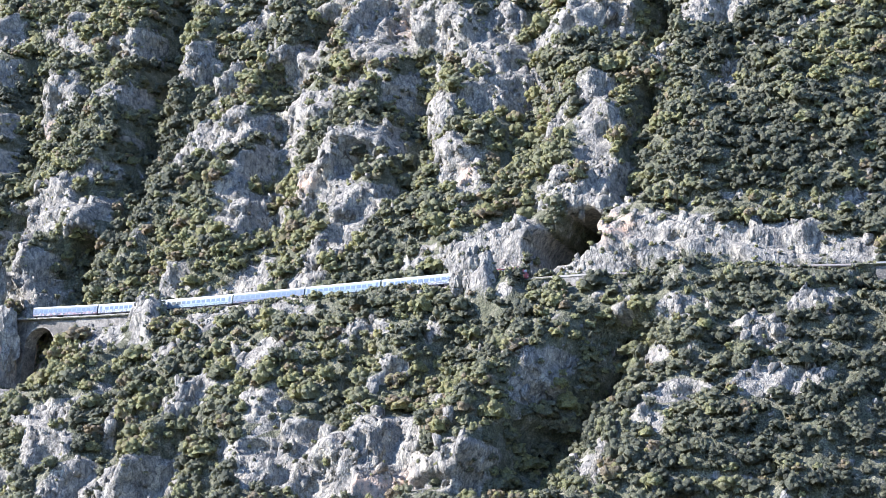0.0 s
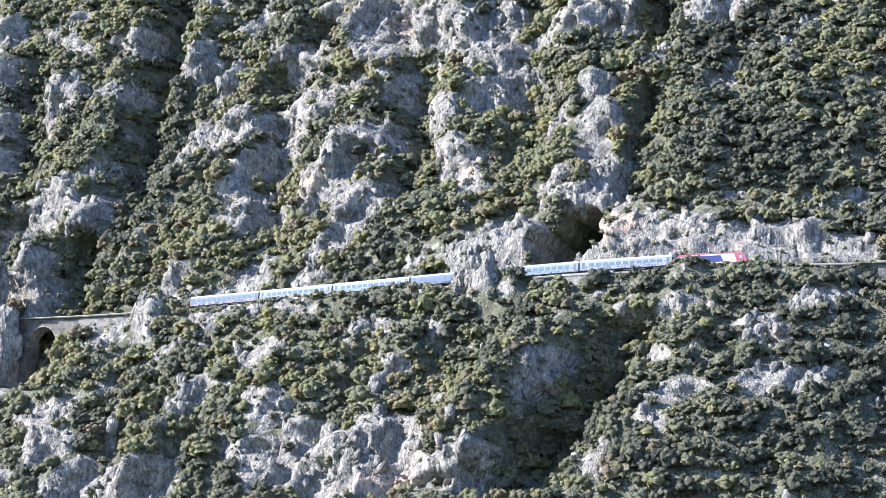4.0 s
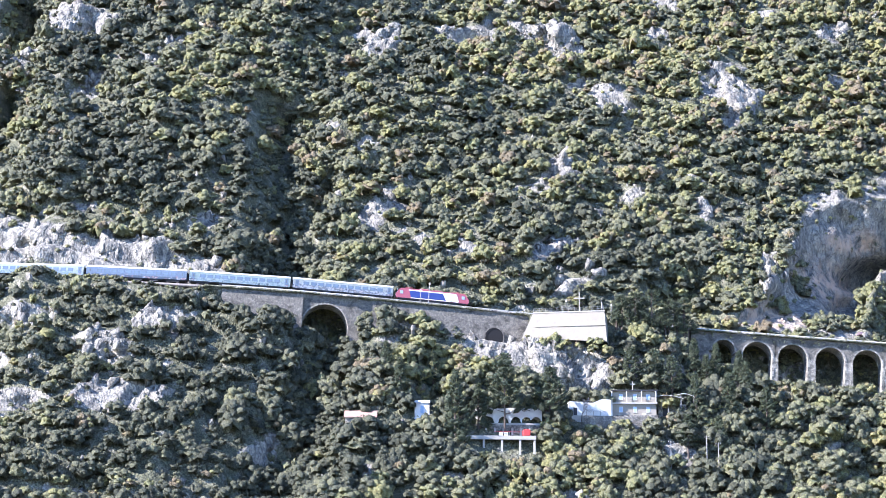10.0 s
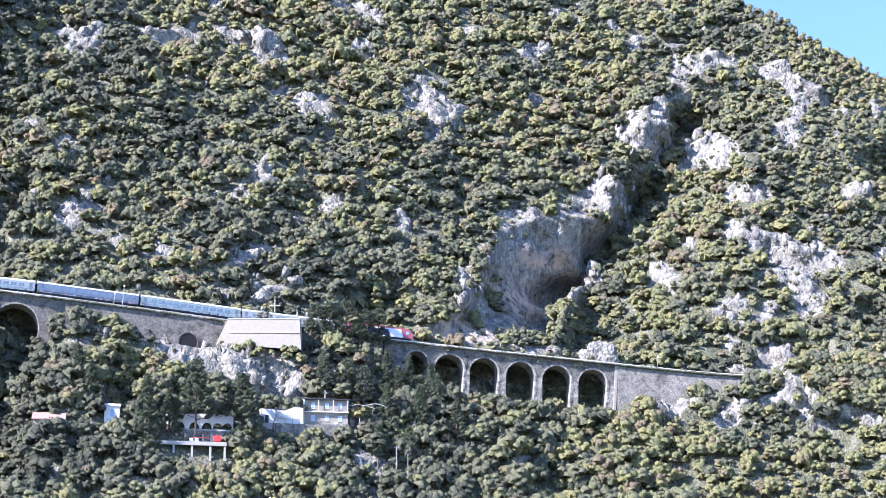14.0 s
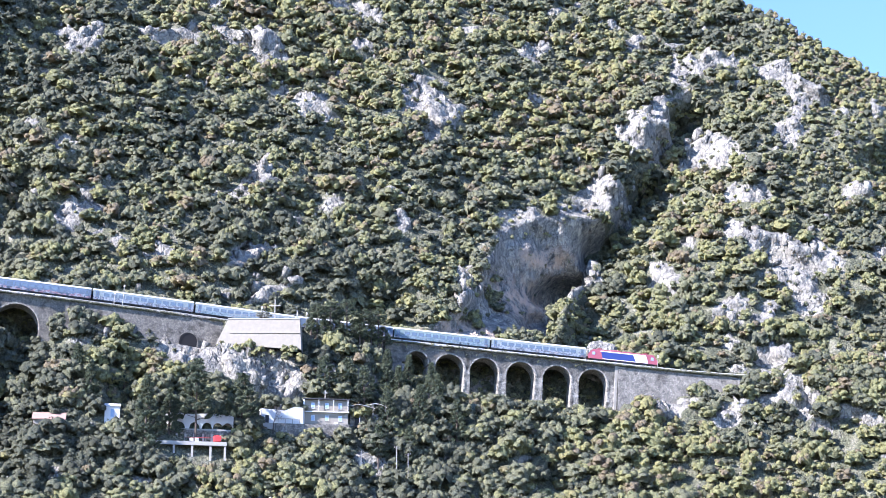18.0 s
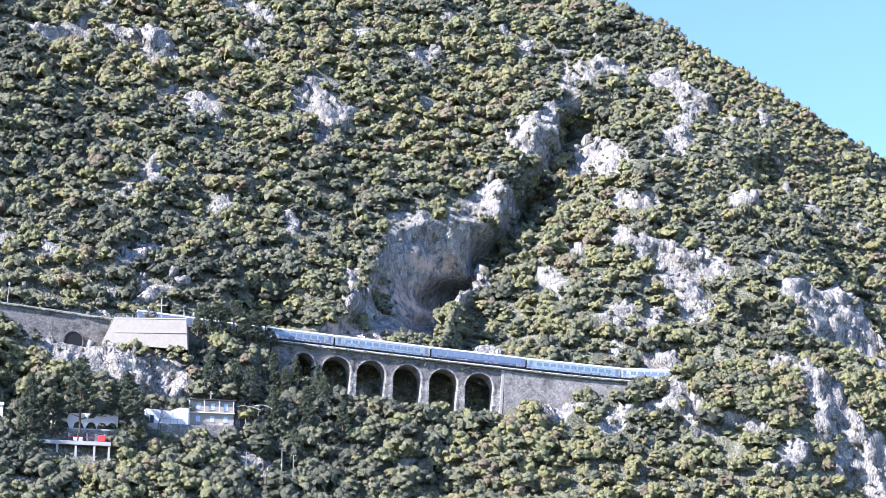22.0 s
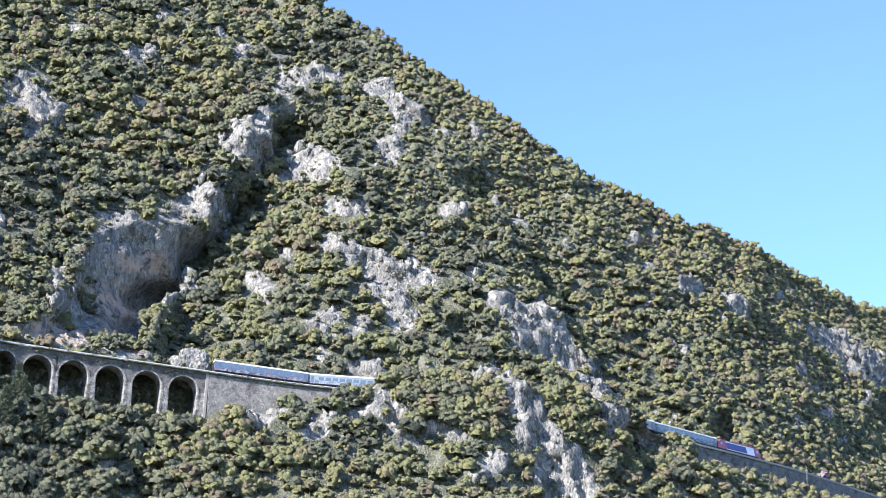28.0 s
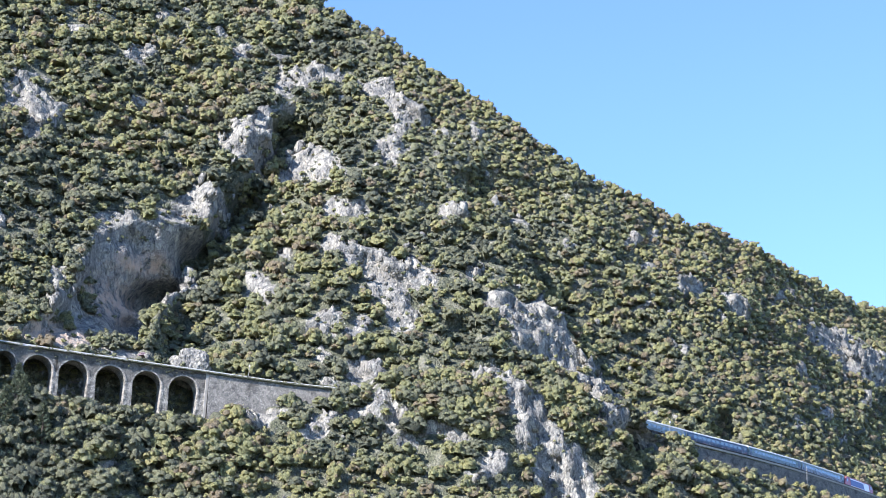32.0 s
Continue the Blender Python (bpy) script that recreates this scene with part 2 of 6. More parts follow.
def fbm(x, y, octaves=4, seed=0, ridged=False):
    total, amp, norm = 0.0, 1.0, 0.0
    for o in range(octaves):
        w = vnoise(x * 2.03**o + 17.3 * o, y * 2.03**o - 9.1 * o, seed + o)
        total = total + amp * (1 - np.abs(2 * w - 1) if ridged else w)
        norm += amp
        amp *= 0.5
    return total / norm


def crags(x, y, seed):
    """Broken blocks: every cell of a jittered lattice is a tilted plane at its own level."""
    ix, iy = np.floor(x).astype(np.int64), np.floor(y).astype(np.int64)
    best, out = np.full(x.shape, 9.0), np.zeros(x.shape)
    for dx in (-1, 0, 1):
        for dy in (-1, 0, 1):
            cx, cy = ix + dx, iy + dy
            px, py = x - cx - lattice(cx, cy, seed), y - cy - lattice(cx, cy, seed + 1)
            d = px * px + py * py
            k = d < best
            tilt = (lattice(cx, cy, seed + 2) - 0.5) * 1.5 * px + (lattice(cx, cy, seed + 3) - 0.35) * 1.2 * py
            out = np.where(k, lattice(cx, cy, seed + 4) - 0.5 + tilt, out)
            best = np.where(k, d, best)
    return out


def ramp01(a, b, x):
    t = np.clip((x - a) / (b - a), 0, 1)
    return t * t * (3 - 2 * t)


# ---- the mountain: outcrops (x, height over the line, half width, half height, lean) and hollows (the same, and depth) ----
OUTCROPS = []
OUTCROPS += [(-452.9, 94.7, 11.3, 15.9, 0), (-456.9, 82.4, 8.8, 7.9, 0), (-455.7, 117.7, 3.6, 8.7, 10), (-488.8, 132.3, 6.7, 11.2, 20), (-423.2, 46.9, 6.5, 14.7, 10), (-410.1, 35.6, 4.1, 9.6, 0), (-370.8, 126.6, 4.4, 9, 10), (-342.4, 126.4, 7.7, 5, 0), (-345.6, 98.7, 9.3, 9.8, 0), (-378.2, 95.2, 5.2, 12.5, 15), (-387.6, 102.3, 6, 6.3, 0), (-364.8, 74.5, 5.7, 10.1, 20), (-378.1, 68.6, 4.6, 9.7, 20), (-340.5, 75.8, 12.5, 9.1, 0), (-312.5, 57.2, 8.1, 11.3, 10), (-315, 44.6, 8.1, 11.1, 0)]
OUTCROPS += [(-298.6, 37.3, 10, 7.9, 0), (-343.9, 61, 8.5, 9, 0), (-349.4, 43.1, 4.8, 10.3, 0), (-342.7, 36.6, 8.2, 6.3, 0), (-302.2, 109.4, 11.4, 9.1, 0), (-321.4, 121.5, 9.4, 6.9, 0), (-282, 102.4, 12.2, 9.3, 0), (-272.2, 89.9, 8.3, 7.3, 0), (-271.6, 109.7, 6.3, 6.6, 0), (-280.1, 65.5, 5.9, 11.1, -10), (-269, 47.9, 6.6, 10.8, -10), (-261.6, 39.2, 4.4, 5.1, 0), (-297.5, 85.1, 8.5, 8.5, 0), (-266.3, 73.8, 8.1, 6.3, 0), (-259.5, 78.6, 7.8, 8.2, 0), (-239.7, 104.2, 14.2, 8, 0)]
OUTCROPS += [(-231.1, 105, 7.4, 6.9, 0), (-200.6, 101.7, 13.2, 6.7, 0), (-228.3, 70.7, 5.1, 8.6, 0), (-223.4, 58, 7.6, 8, 0), (-221.5, 47.7, 5.6, 5.9, 0), (-215.5, 36.7, 5.5, 6.6, 0), (-218.6, 28.7, 7.3, 5.3, 0), (-230.2, 28.7, 7.9, 4.1, 0), (-243.6, 15.7, 12, 7.7, 0), (-260.8, 10.8, 10.1, 3.7, 0), (-203.1, 13.6, 9, 8.3, 0), (-185.5, 12, 12.6, 7.4, 0), (-168.5, 9.4, 16.2, 6.6, 0), (-155.1, 8.9, 6.6, 5.4, 0), (-142.4, 6.6, 7.3, 3.8, 0), (-425.9, 11.8, 6.3, 7.1, 0)]
OUTCROPS += [(-412.7, 13.2, 7.7, 8.1, 0), (-357, 12.3, 5.1, 7.6, 0), (-368.9, -7.4, 4.2, 6.6, 10), (-272.9, -13.5, 6.4, 3.6, 0), (-250.2, -17.5, 2.6, 3.5, 0), (-295.8, -37, 5.2, 6.6, 0), (-322.6, -30.4, 9.3, 4.5, 0), (-326.3, -35.9, 7.3, 4.4, 0), (-367.5, -47.5, 7.5, 7.1, 20), (-329.3, -57.8, 10.8, 7.5, 0), (-349.7, -41.5, 2.8, 6.2, 0), (-286.8, -54.7, 10.4, 7.6, 0), (-268.7, -56.4, 12.1, 8.9, 0), (-253.1, -51.8, 10.2, 8.9, 0), (-248.3, -60.4, 13.6, 5.5, 0), (-227.4, -59.3, 8.1, 6.7, 0)]
OUTCROPS += [(-213.5, -35.0, 6.0, 7.0, 0), (-208.1, -29.3, 4.9, 5.2, 0), (-190.9, -25.5, 9.9, 4.1, 0), (-190.5, -59.4, 2.9, 6.5, 0), (-179.5, -47.9, 3, 3.1, 0), (-175.2, -38.8, 6.4, 3.2, 0), (-159.7, -21.4, 9.7, 3.3, 0), (-180.2, -14.6, 8.1, 4.1, 0), (-356.6, -10.1, 3.3, 8.6, 10), (-377.6, -7.1, 3.8, 5.3, 0), (-411.7, -8.2, 7.4, 13.8, 0), (-254.5, -61.5, 10.4, 5.4, 0), (-280.3, -48, 7.3, 5.7, 0), (-353.7, -57.9, 7.7, 5.1, 0), (-198, -14.1, 3.6, 2.6, 0)]
OUTCROPS += [(-84.6, 112.9, 9.2, 3.8, 10), (-54.8, 111.9, 8.4, 7.2, 0), (-64, 117.8, 9.3, 3.4, 0), (-39.3, 89.9, 8.9, 3.7, 10), (-112.1, 106.2, 5.5, 2.9, 0), (-117, 87.4, 1.7, 2.8, 0), (-120.1, 64.7, 2.6, 1.9, 0), (-50.2, 57.7, 3.7, 3.5, 0), (-95.1, 41.1, 1.6, 2.2, 0), (-103.6, 30.7, 4.9, 5.2, 0), (-76.8, 21.6, 3.1, 2.2, 0), (-40.5, 39.6, 2.5, 2.6, 0), (-14.5, 54, 2, 2.7, 0), (-11, 45.2, 2.6, 4.6, 0), (6.7, 28.3, 3.2, 3.4, 0), (-1.3, 106.7, 3.6, 1.7, 0)]
OUTCROPS += [(-21.8, 136.4, 1.9, 3.1, 0), (64.1, 96.5, 8.5, 9.8, 0), (70.9, 108.8, 4.5, 6.1, 0), (50.9, 66, 8.5, 7.7, 0), (25.3, 50.2, 6.3, 4.7, 0), (19.8, 39.4, 6.9, 8.8, 0), (37.3, 49.6, 7.9, 7.5, 0), (29.2, 42.7, 9.2, 7.8, 0), (15.4, 19.5, 6.4, 4.1, -20), (9.5, 7.8, 9.7, 2.9, 0), (24.9, 31.5, 11, 9.6, -20), (4.9, 5, 6.2, 1.8, 0), (85.1, 92.6, 8.3, 8.9, 30), (90.5, 72.5, 4.3, 4.1, 30), (96.3, 72, 3.5, 4.1, 0), (88, 55.3, 3, 4.8, 0)]
OUTCROPS += [(99.5, 50.2, 13.2, 4.4, 10), (107.2, 46.1, 10.4, 6.3, 0), (103.7, 34.9, 6.2, 10.5, -20), (64.9, 36.4, 3.4, 6.7, -10), (84, 25.5, 4.4, 3.4, 0), (117.4, 120.6, 6.6, 6.0, 0), (111.4, 129.1, 3.8, 3.1, 0), (56.6, 149.9, 1.5, 1.6, 0), (127.3, 74.9, 3.6, 3.7, 0), (-54.5, -10.8, 9.4, 4.1, 0), (-43.4, -18, 8.4, 7.1, 0), (-51.2, -16, 5.8, 4.7, 0), (-68.3, -7.3, 3.9, 7.3, 0), (96.3, -13, 4.4, 2.3, -20), (100.7, -18.1, 2.7, 3.2, -20), (89.3, -8.7, 4.8, 2.2, 0)]
OUTCROPS += [(-87.4, -50.4, 2.7, 2.9, 0), (-16.5, -39.7, 4.7, 3.3, 0), (84, 2.4, 7, 2.2, 0), (75.8, -14.9, 3.4, 2.1, 0), (-21.6, -13, 3.9, 2.7, 0), (64.1, 122.9, 3, 2.2, 0), (29.5, 107.5, 4.1, 1.7, 0), (2.2, 96.2, 2.4, 1.7, 0), (80.4, 134.7, 2.6, 3.2, 0), (32, 39.8, 11.2, 9.8, -20), (19.5, 27.1, 10.7, 11.3, -20), (11.2, 13.6, 12.2, 8.1, 0), (28.6, 27.9, 11.2, 7.8, 0), (140.6, 37.7, 12.2, 5.1, 10), (150.2, 31.3, 12.4, 10.4, -20), (156.1, 27.6, 4.9, 7.0, 0)]
OUTCROPS += [(130.9, 5.7, 4.1, 5.4, -25), (130.6, -1.7, 4.9, 7.4, -25), (133.6, -8.2, 6.1, 8.4, -25), (137.7, -15.5, 7.3, 8.3, -25), (142.6, -22, 8.3, 8.3, -25), (157.1, -2, 5.5, 4.5, -20), (161.8, -5.8, 6.6, 4.9, -20), (169.5, -6.1, 3.4, 3.6, -10), (161.8, 15.3, 4.9, 3.7, 0), (168.9, 14.6, 5.9, 4.0, 0), (130.4, 49.2, 2.3, 3.3, 0), (127.6, 76.5, 4.2, 4.4, 0), (116.7, 121.6, 5.5, 6.3, 0), (123, 119.6, 3.2, 5.2, 0), (112.9, 131.9, 3.5, 3.2, 0), (146.8, 86.8, 2.2, 1.8, 0)]
OUTCROPS += [(168.8, 72.5, 2.9, 1.8, 0), (153.9, 78.4, 3.1, 2.3, 0), (212.7, 69.5, 6.5, 3.4, 0), (234, 69.4, 4.6, 4.8, 0), (225, 58.6, 2.2, 1.8, 0), (285.1, 72.6, 13.0, 6.3, -10), (302.2, 69.4, 15.4, 10.2, -10), (267.4, 72.3, 2.7, 2.5, 0), (163.6, 15.6, 8, 3.7, 0), (160.2, -4.6, 7.6, 5.7, 0), (128.2, 7.7, 4.6, 4, 0), (91.1, 8.1, 6.3, 3.1, 0), (110.2, -14.8, 5.6, 2.3, 0), (97.7, -9, 2.4, 4.2, -25), (175.6, -3.3, 6.5, 2.7, 0), (82.1, 24.2, 5.6, 4.9, 0)]
OUTCROPS += [(-45.5, -12.5, 8, 7, 0), (-40.5, -18, 7, 5, 0), (-55, -13, 7, 6, 0), (-64, -12, 5, 6, 0), (-70, -10, 4, 6, 0), (-30, -14, 4, 4, 0)]
OUTCROPS += [(271.7, 89.5, 3.3, 2.3, 0), (199.8, 75.6, 3, 1.8, 0), (90.2, 135.8, 3.5, 4.3, 0), (65.6, 141.8, 2.6, 3.2, 0), (221.5, 96.8, 2.6, 1.6, 0), (266.9, 44.9, 5.2, 2.2, 0)]
HOLLOWS = []
HOLLOWS += [(-217.7, 99.5, 4.6, 8.1, 0, 9), (-219.5, 14.5, 7.5, 9.5, 0, 45), (-226.5, 9.5, 6, 7, 0, 32), (-213.5, -54.5, 8, 8.7, 0, 9), (-199.3, -37.3, 4.8, 10.4, 25, 9), (-398, -13.3, 7, 7.7, 0, 14), (-212.1, 57.2, 2.3, 12.1, 0, 7), (-406.4, 104.7, 8, 10.5, 15, 9), (-408.6, 61.8, 5.8, 16.2, 10, 8), (-433.2, 107.6, 8.2, 12.9, 0, 7), (-408.1, 22.3, 7.4, 9.7, 0, 8), (-287.5, 52.3, 3.8, 10.9, 0, 7), (-319.8, 84.7, 7.3, 11.6, 10, 6), (-366.6, 53.1, 4.6, 11.6, 10, 6), (-293.1, -51, 3.6, 2.2, 0, 4)]
HOLLOWS += [(-235.6, -64, 5.6, 1.8, 0, 5), (-438.1, 76.5, 4, 3.4, 0, 4), (-288, 41.5, 5.1, 5.4, 0, 5), (-438.9, 35.1, 7.7, 10.1, 0, 6), (-344.5, 114, 3.9, 8.1, 0, 5), (-250.7, 81.4, 3.5, 7.3, 0, 4), (47.1, 49.2, 4.4, 7, 30, 10), (63, 73.2, 3.8, 7.3, 30, 9), (77.1, 105, 5.5, 5.8, 30, 9), (-16.7, 12.9, 9.3, 8.1, 0, 6), (-117.4, 38.7, 3.5, 9.9, 10, 6), (-12.8, -15.3, 8.7, 9.2, 0, 7), (3.2, -7.6, 17.8, 4.7, 0, 6), (-77.9, -24.6, 5.6, 8.9, 0, 5)]
HOLLOWS += [(-106.5, -6.1, 4.9, 3.9, 0, 12), (-64.6, -8.7, 2.9, 3, 0, 4), (81.3, 109.4, 7.4, 3.9, 0, 5), (168.4, -8.4, 4.1, 3.7, 0, 8), (137.5, 87.9, 5.5, 7.6, -30, 7), (210.2, 11.9, 5.2, 7.3, 0, 7), (101.1, 12.7, 6.4, 2.3, 0, 5), (159.8, 45.6, 10.4, 10.9, -40, 2), (122.5, 23.7, 4.9, 6.9, 0, 5)]
OCHRE = []
OCHRE += [(-454.4, 80.8, 7.5, 5.8, 0), (-263.6, 42.9, 2.8, 3.8, 0), (-311.8, 115.8, 4.2, 4.9, 0), (-208.7, 16.9, 6.4, 5.2, 0), (-245.7, -61.7, 3.8, 3.3, 0), (-321.4, 45.4, 4.3, 3.1, 0), (-253.9, -63.1, 3.4, 3.6, 0), (-411.4, -10.1, 4.4, 6.9, 0), (22, 27, 8, 6, -20), (6.4, 8, 9, 4, 0), (30, 42, 8, 3, -20)]
RAVINES = []
RAVINES += [(80.9, 113.5, 63.3, 73.2, 12, 5, 22), (63.3, 73.2, 46.7, 48.1, 15, 6, 24), (48.5, 48.2, 36, 8, 14, 6, 26), (-133, 68, -122, 4, 15, 9, 17), (-107, -9, -112, -62, 14, 13, 15), (-218, 113.4, -221.9, 91.7, 16, 8, 16), (-213.7, 67.3, -210.9, 31.6, 11, 4, 18), (-195.4, -20.3, -214.8, -65.4, 22, 15, 17), (-408, 31.3, -394.5, -20.7, 22, 14, 12), (-420.9, 148.2, -396.8, 37.4, 17, 9, 22), (-299.1, 91.1, -285.9, 38, 13, 8, 16), (-357.4, 98.1, -335.5, 27.6, 9, 6, 16), (-271.7, -23.9, -277.4, -44.9, 6, 5, 12), (-492.7, 156.3, -452.2, 59.8, 14, 8, 20)]
RAVINES += [(-264.5, 117.9, -252.2, 52.1, 8, 6, 16), (141.0, 96.6, 173.0, 11.7, 9, 6, 40), (178.3, 7.7, 166, -14.5, 8, 8, 12)]


CREST_X = [-700, -200, 55.7, 94.4, 109.2, 120.5, 131.3, 143.0, 156.0, 167.3, 183.4, 198.8, 217.4, 235.8, 259.4, 282.2, 310.6, 345.3, 404.1, 560]
CREST_H = [262, 238, 201, 175, 162.5, 155.5, 145, 139.5, 129.5, 121, 112.8, 109.2, 105.6, 104.9, 105.6, 105.9, 107.9, 111.5, 106, 95]


def lobe(x, h, cx, ch, w, t, lean, soft):
    """1 inside a leaning ellipse, 0 outside, with an edge of that softness."""
    c, s = math.cos(radians(lean)), math.sin(radians(lean))
    dx, dh = x - cx, h - ch
    a, b = (dx * c - dh * s) / w, (dx * s + dh * c) / t
    return 1 - ramp01(1 - soft, 1 + soft, np.sqrt(a * a + b * b))


def near(x, h, cx, ch, reach):
    return (np.abs(x - cx) < reach) & (np.abs(h - ch) < reach)


# ground kept even for the buildings
CALM = [(-104, 8, -48, -23), (-62, -30, -8, -2)]


def inside(x, h, x0, x1, h0, h1, soft):
    return ramp01(x0 - soft, x0, x) * ramp01(x1 + soft, x1, x) * ramp01(h0 - soft, h0, h) * ramp01(0, soft, h1 + soft - h)


def great_cliff(x, h):
    """1 on the tall hollow cliff behind the viaduct."""
    west = np.interp(h, [2, 6, 15, 26, 40, 54], [-4, -2, 6, 12, 15, 17])
    east = np.interp(h, [2, 9, 19, 30, 37, 46, 56], [29, 30, 32, 37, 42, 45, 47])
    return ramp01(west - 2, west + 2, x) * ramp01(east + 2, east - 2, x) * ramp01(1, 4, h) * ramp01(59, 54, h - 0.1 * (x - 30))


def rockiness(x, h):
    """How far the slope is bare rock, 0 to 1, and by how much the outcrops steepen it into cliffs."""
    wx = x + 9 * (fbm(x / 8, h / 8, 4, 40) - 0.5)
    wh = h + 9 * (fbm(x / 8, h / 8, 4, 50) - 0.5)
    r, weight, level = np.zeros_like(x), np.full_like(x, 1e-6), np.zeros_like(x)
    for cx, ch, w, t, lean in OUTCROPS:
        k = near(x, h, cx, ch, 1.6 * max(w, t) + 8)
        if k.any():
            q = lobe(wx[k], wh[k], cx, ch, w, t, lean, 0.35)
            r[k] = np.maximum(r[k], q)
            weight[k] += q * q * t
            level[k] += q * q * t * ch
    cliff = r * np.clip(h - level / weight, -14, 6)
    back = great_cliff(wx, wh)
    cliff = cliff * (1 - back)
    f = fbm(x / 13 - h / 30, h / 12, 5, 60)
    steep = ramp01(-190, -260, x)
    low = np.where(h < -4, 1.0, 0.0)
    edge = 0.685 + 0.06 * ramp01(150, 190, x) - 0.125 * steep * np.where(h > 4, 1.0, 0.45) - 0.03 * low
    scatter = ramp01(edge, edge + 0.06, f)
    calm = np.ones_like(x)
    for c in CALM[:1]:
        calm -= inside(x, h, *c, 5) * calm
    scatter = scatter * calm * (1 - inside(x, h, 30, 85, -52, -24, 5))
    ragged = 0.5 + 0.9 * ramp01(0.32, 0.6, fbm(x / 4.5, h / 5, 4, 70))
    return np.clip(np.maximum(np.maximum(r * ragged, back), 0.9 * scatter), 0, 1), cliff


def hollow(x, h):
    d = np.zeros_like(x)
    wx = x + 5 * (fbm(x / 8, h / 8, 2, 80) - 0.5)
    wh = h + 5 * (fbm(x / 8, h / 8, 2, 90) - 0.5)
    for cx, ch, w, t, lean, deep in HOLLOWS:
        k = near(x, h, cx, ch, 1.8 * max(w, t) + 6)
        if k.any():
            d[k] = np.maximum(d[k], deep * lobe(wx[k], wh[k], cx, ch, w, t, lean, 0.4 if deep < 20 else 0.12))
    return d


# spans under arches (from x, to x, lowest height), spurs on the valley side (x, half width, rise)
CUTS = [(-15, 47, -17.5, 9.0), (-115.5, -100.5, -12, 9.0), (-411, -394, -26, 9.0), (47, 56, -12.0, -2.4), (56, 63, -10.2, -2.4), (63, 70, -8.0, -2.4), (70, 76, -5.8, -2.4), (76, 82, -4.0, -2.4), (190, 300, -5.5, -2.4), (-139, -116, -8, -2.4),
        (-100.5, -57, -9, -2.4), (-394, -366, -4, -2.4), (-232, -208, -3.2, -2.4), (-59, -36.5, -7.5, -6.0)]
SPURS = [(-358, 6.5, 6.5), (-241, 5.0, 9.0), (-233, 4, 3.0), (97, 8, 4.2), (112, 11, 5.5), (128, 13, 7.5), (146, 14, 7.5), (162, 11, 6.5), (-300, 22, 1.2), (-270, 14, 1.8), (-165, 22, 1.2), (-182, 7, 2.5)]


def ravine(x, h):
    """Ravines: the axis from (x, height) to (x, height), depth, width of the steep flank and of the far flank."""
    d = np.zeros_like(x)
    wob = 5 * (fbm(x / 12, h / 9, 3, 95) - 0.5)
    for x0, h0, x1, h1, deep, wl, wr in RAVINES:
        f = np.clip((h - h0) / (h1 - h0), 0, 1)
        q = x + wob - (x0 + (x1 - x0) * f)
        reach = ramp01(min(h0, h1) - 9, min(h0, h1) + 2, h) * ramp01(max(h0, h1) + 9, max(h0, h1) - 2, h)
        d = np.maximum(d, deep * reach * np.clip(np.where(q < 0, 1 + q / wl, 1 - q / wr), 0, 1))
    return d


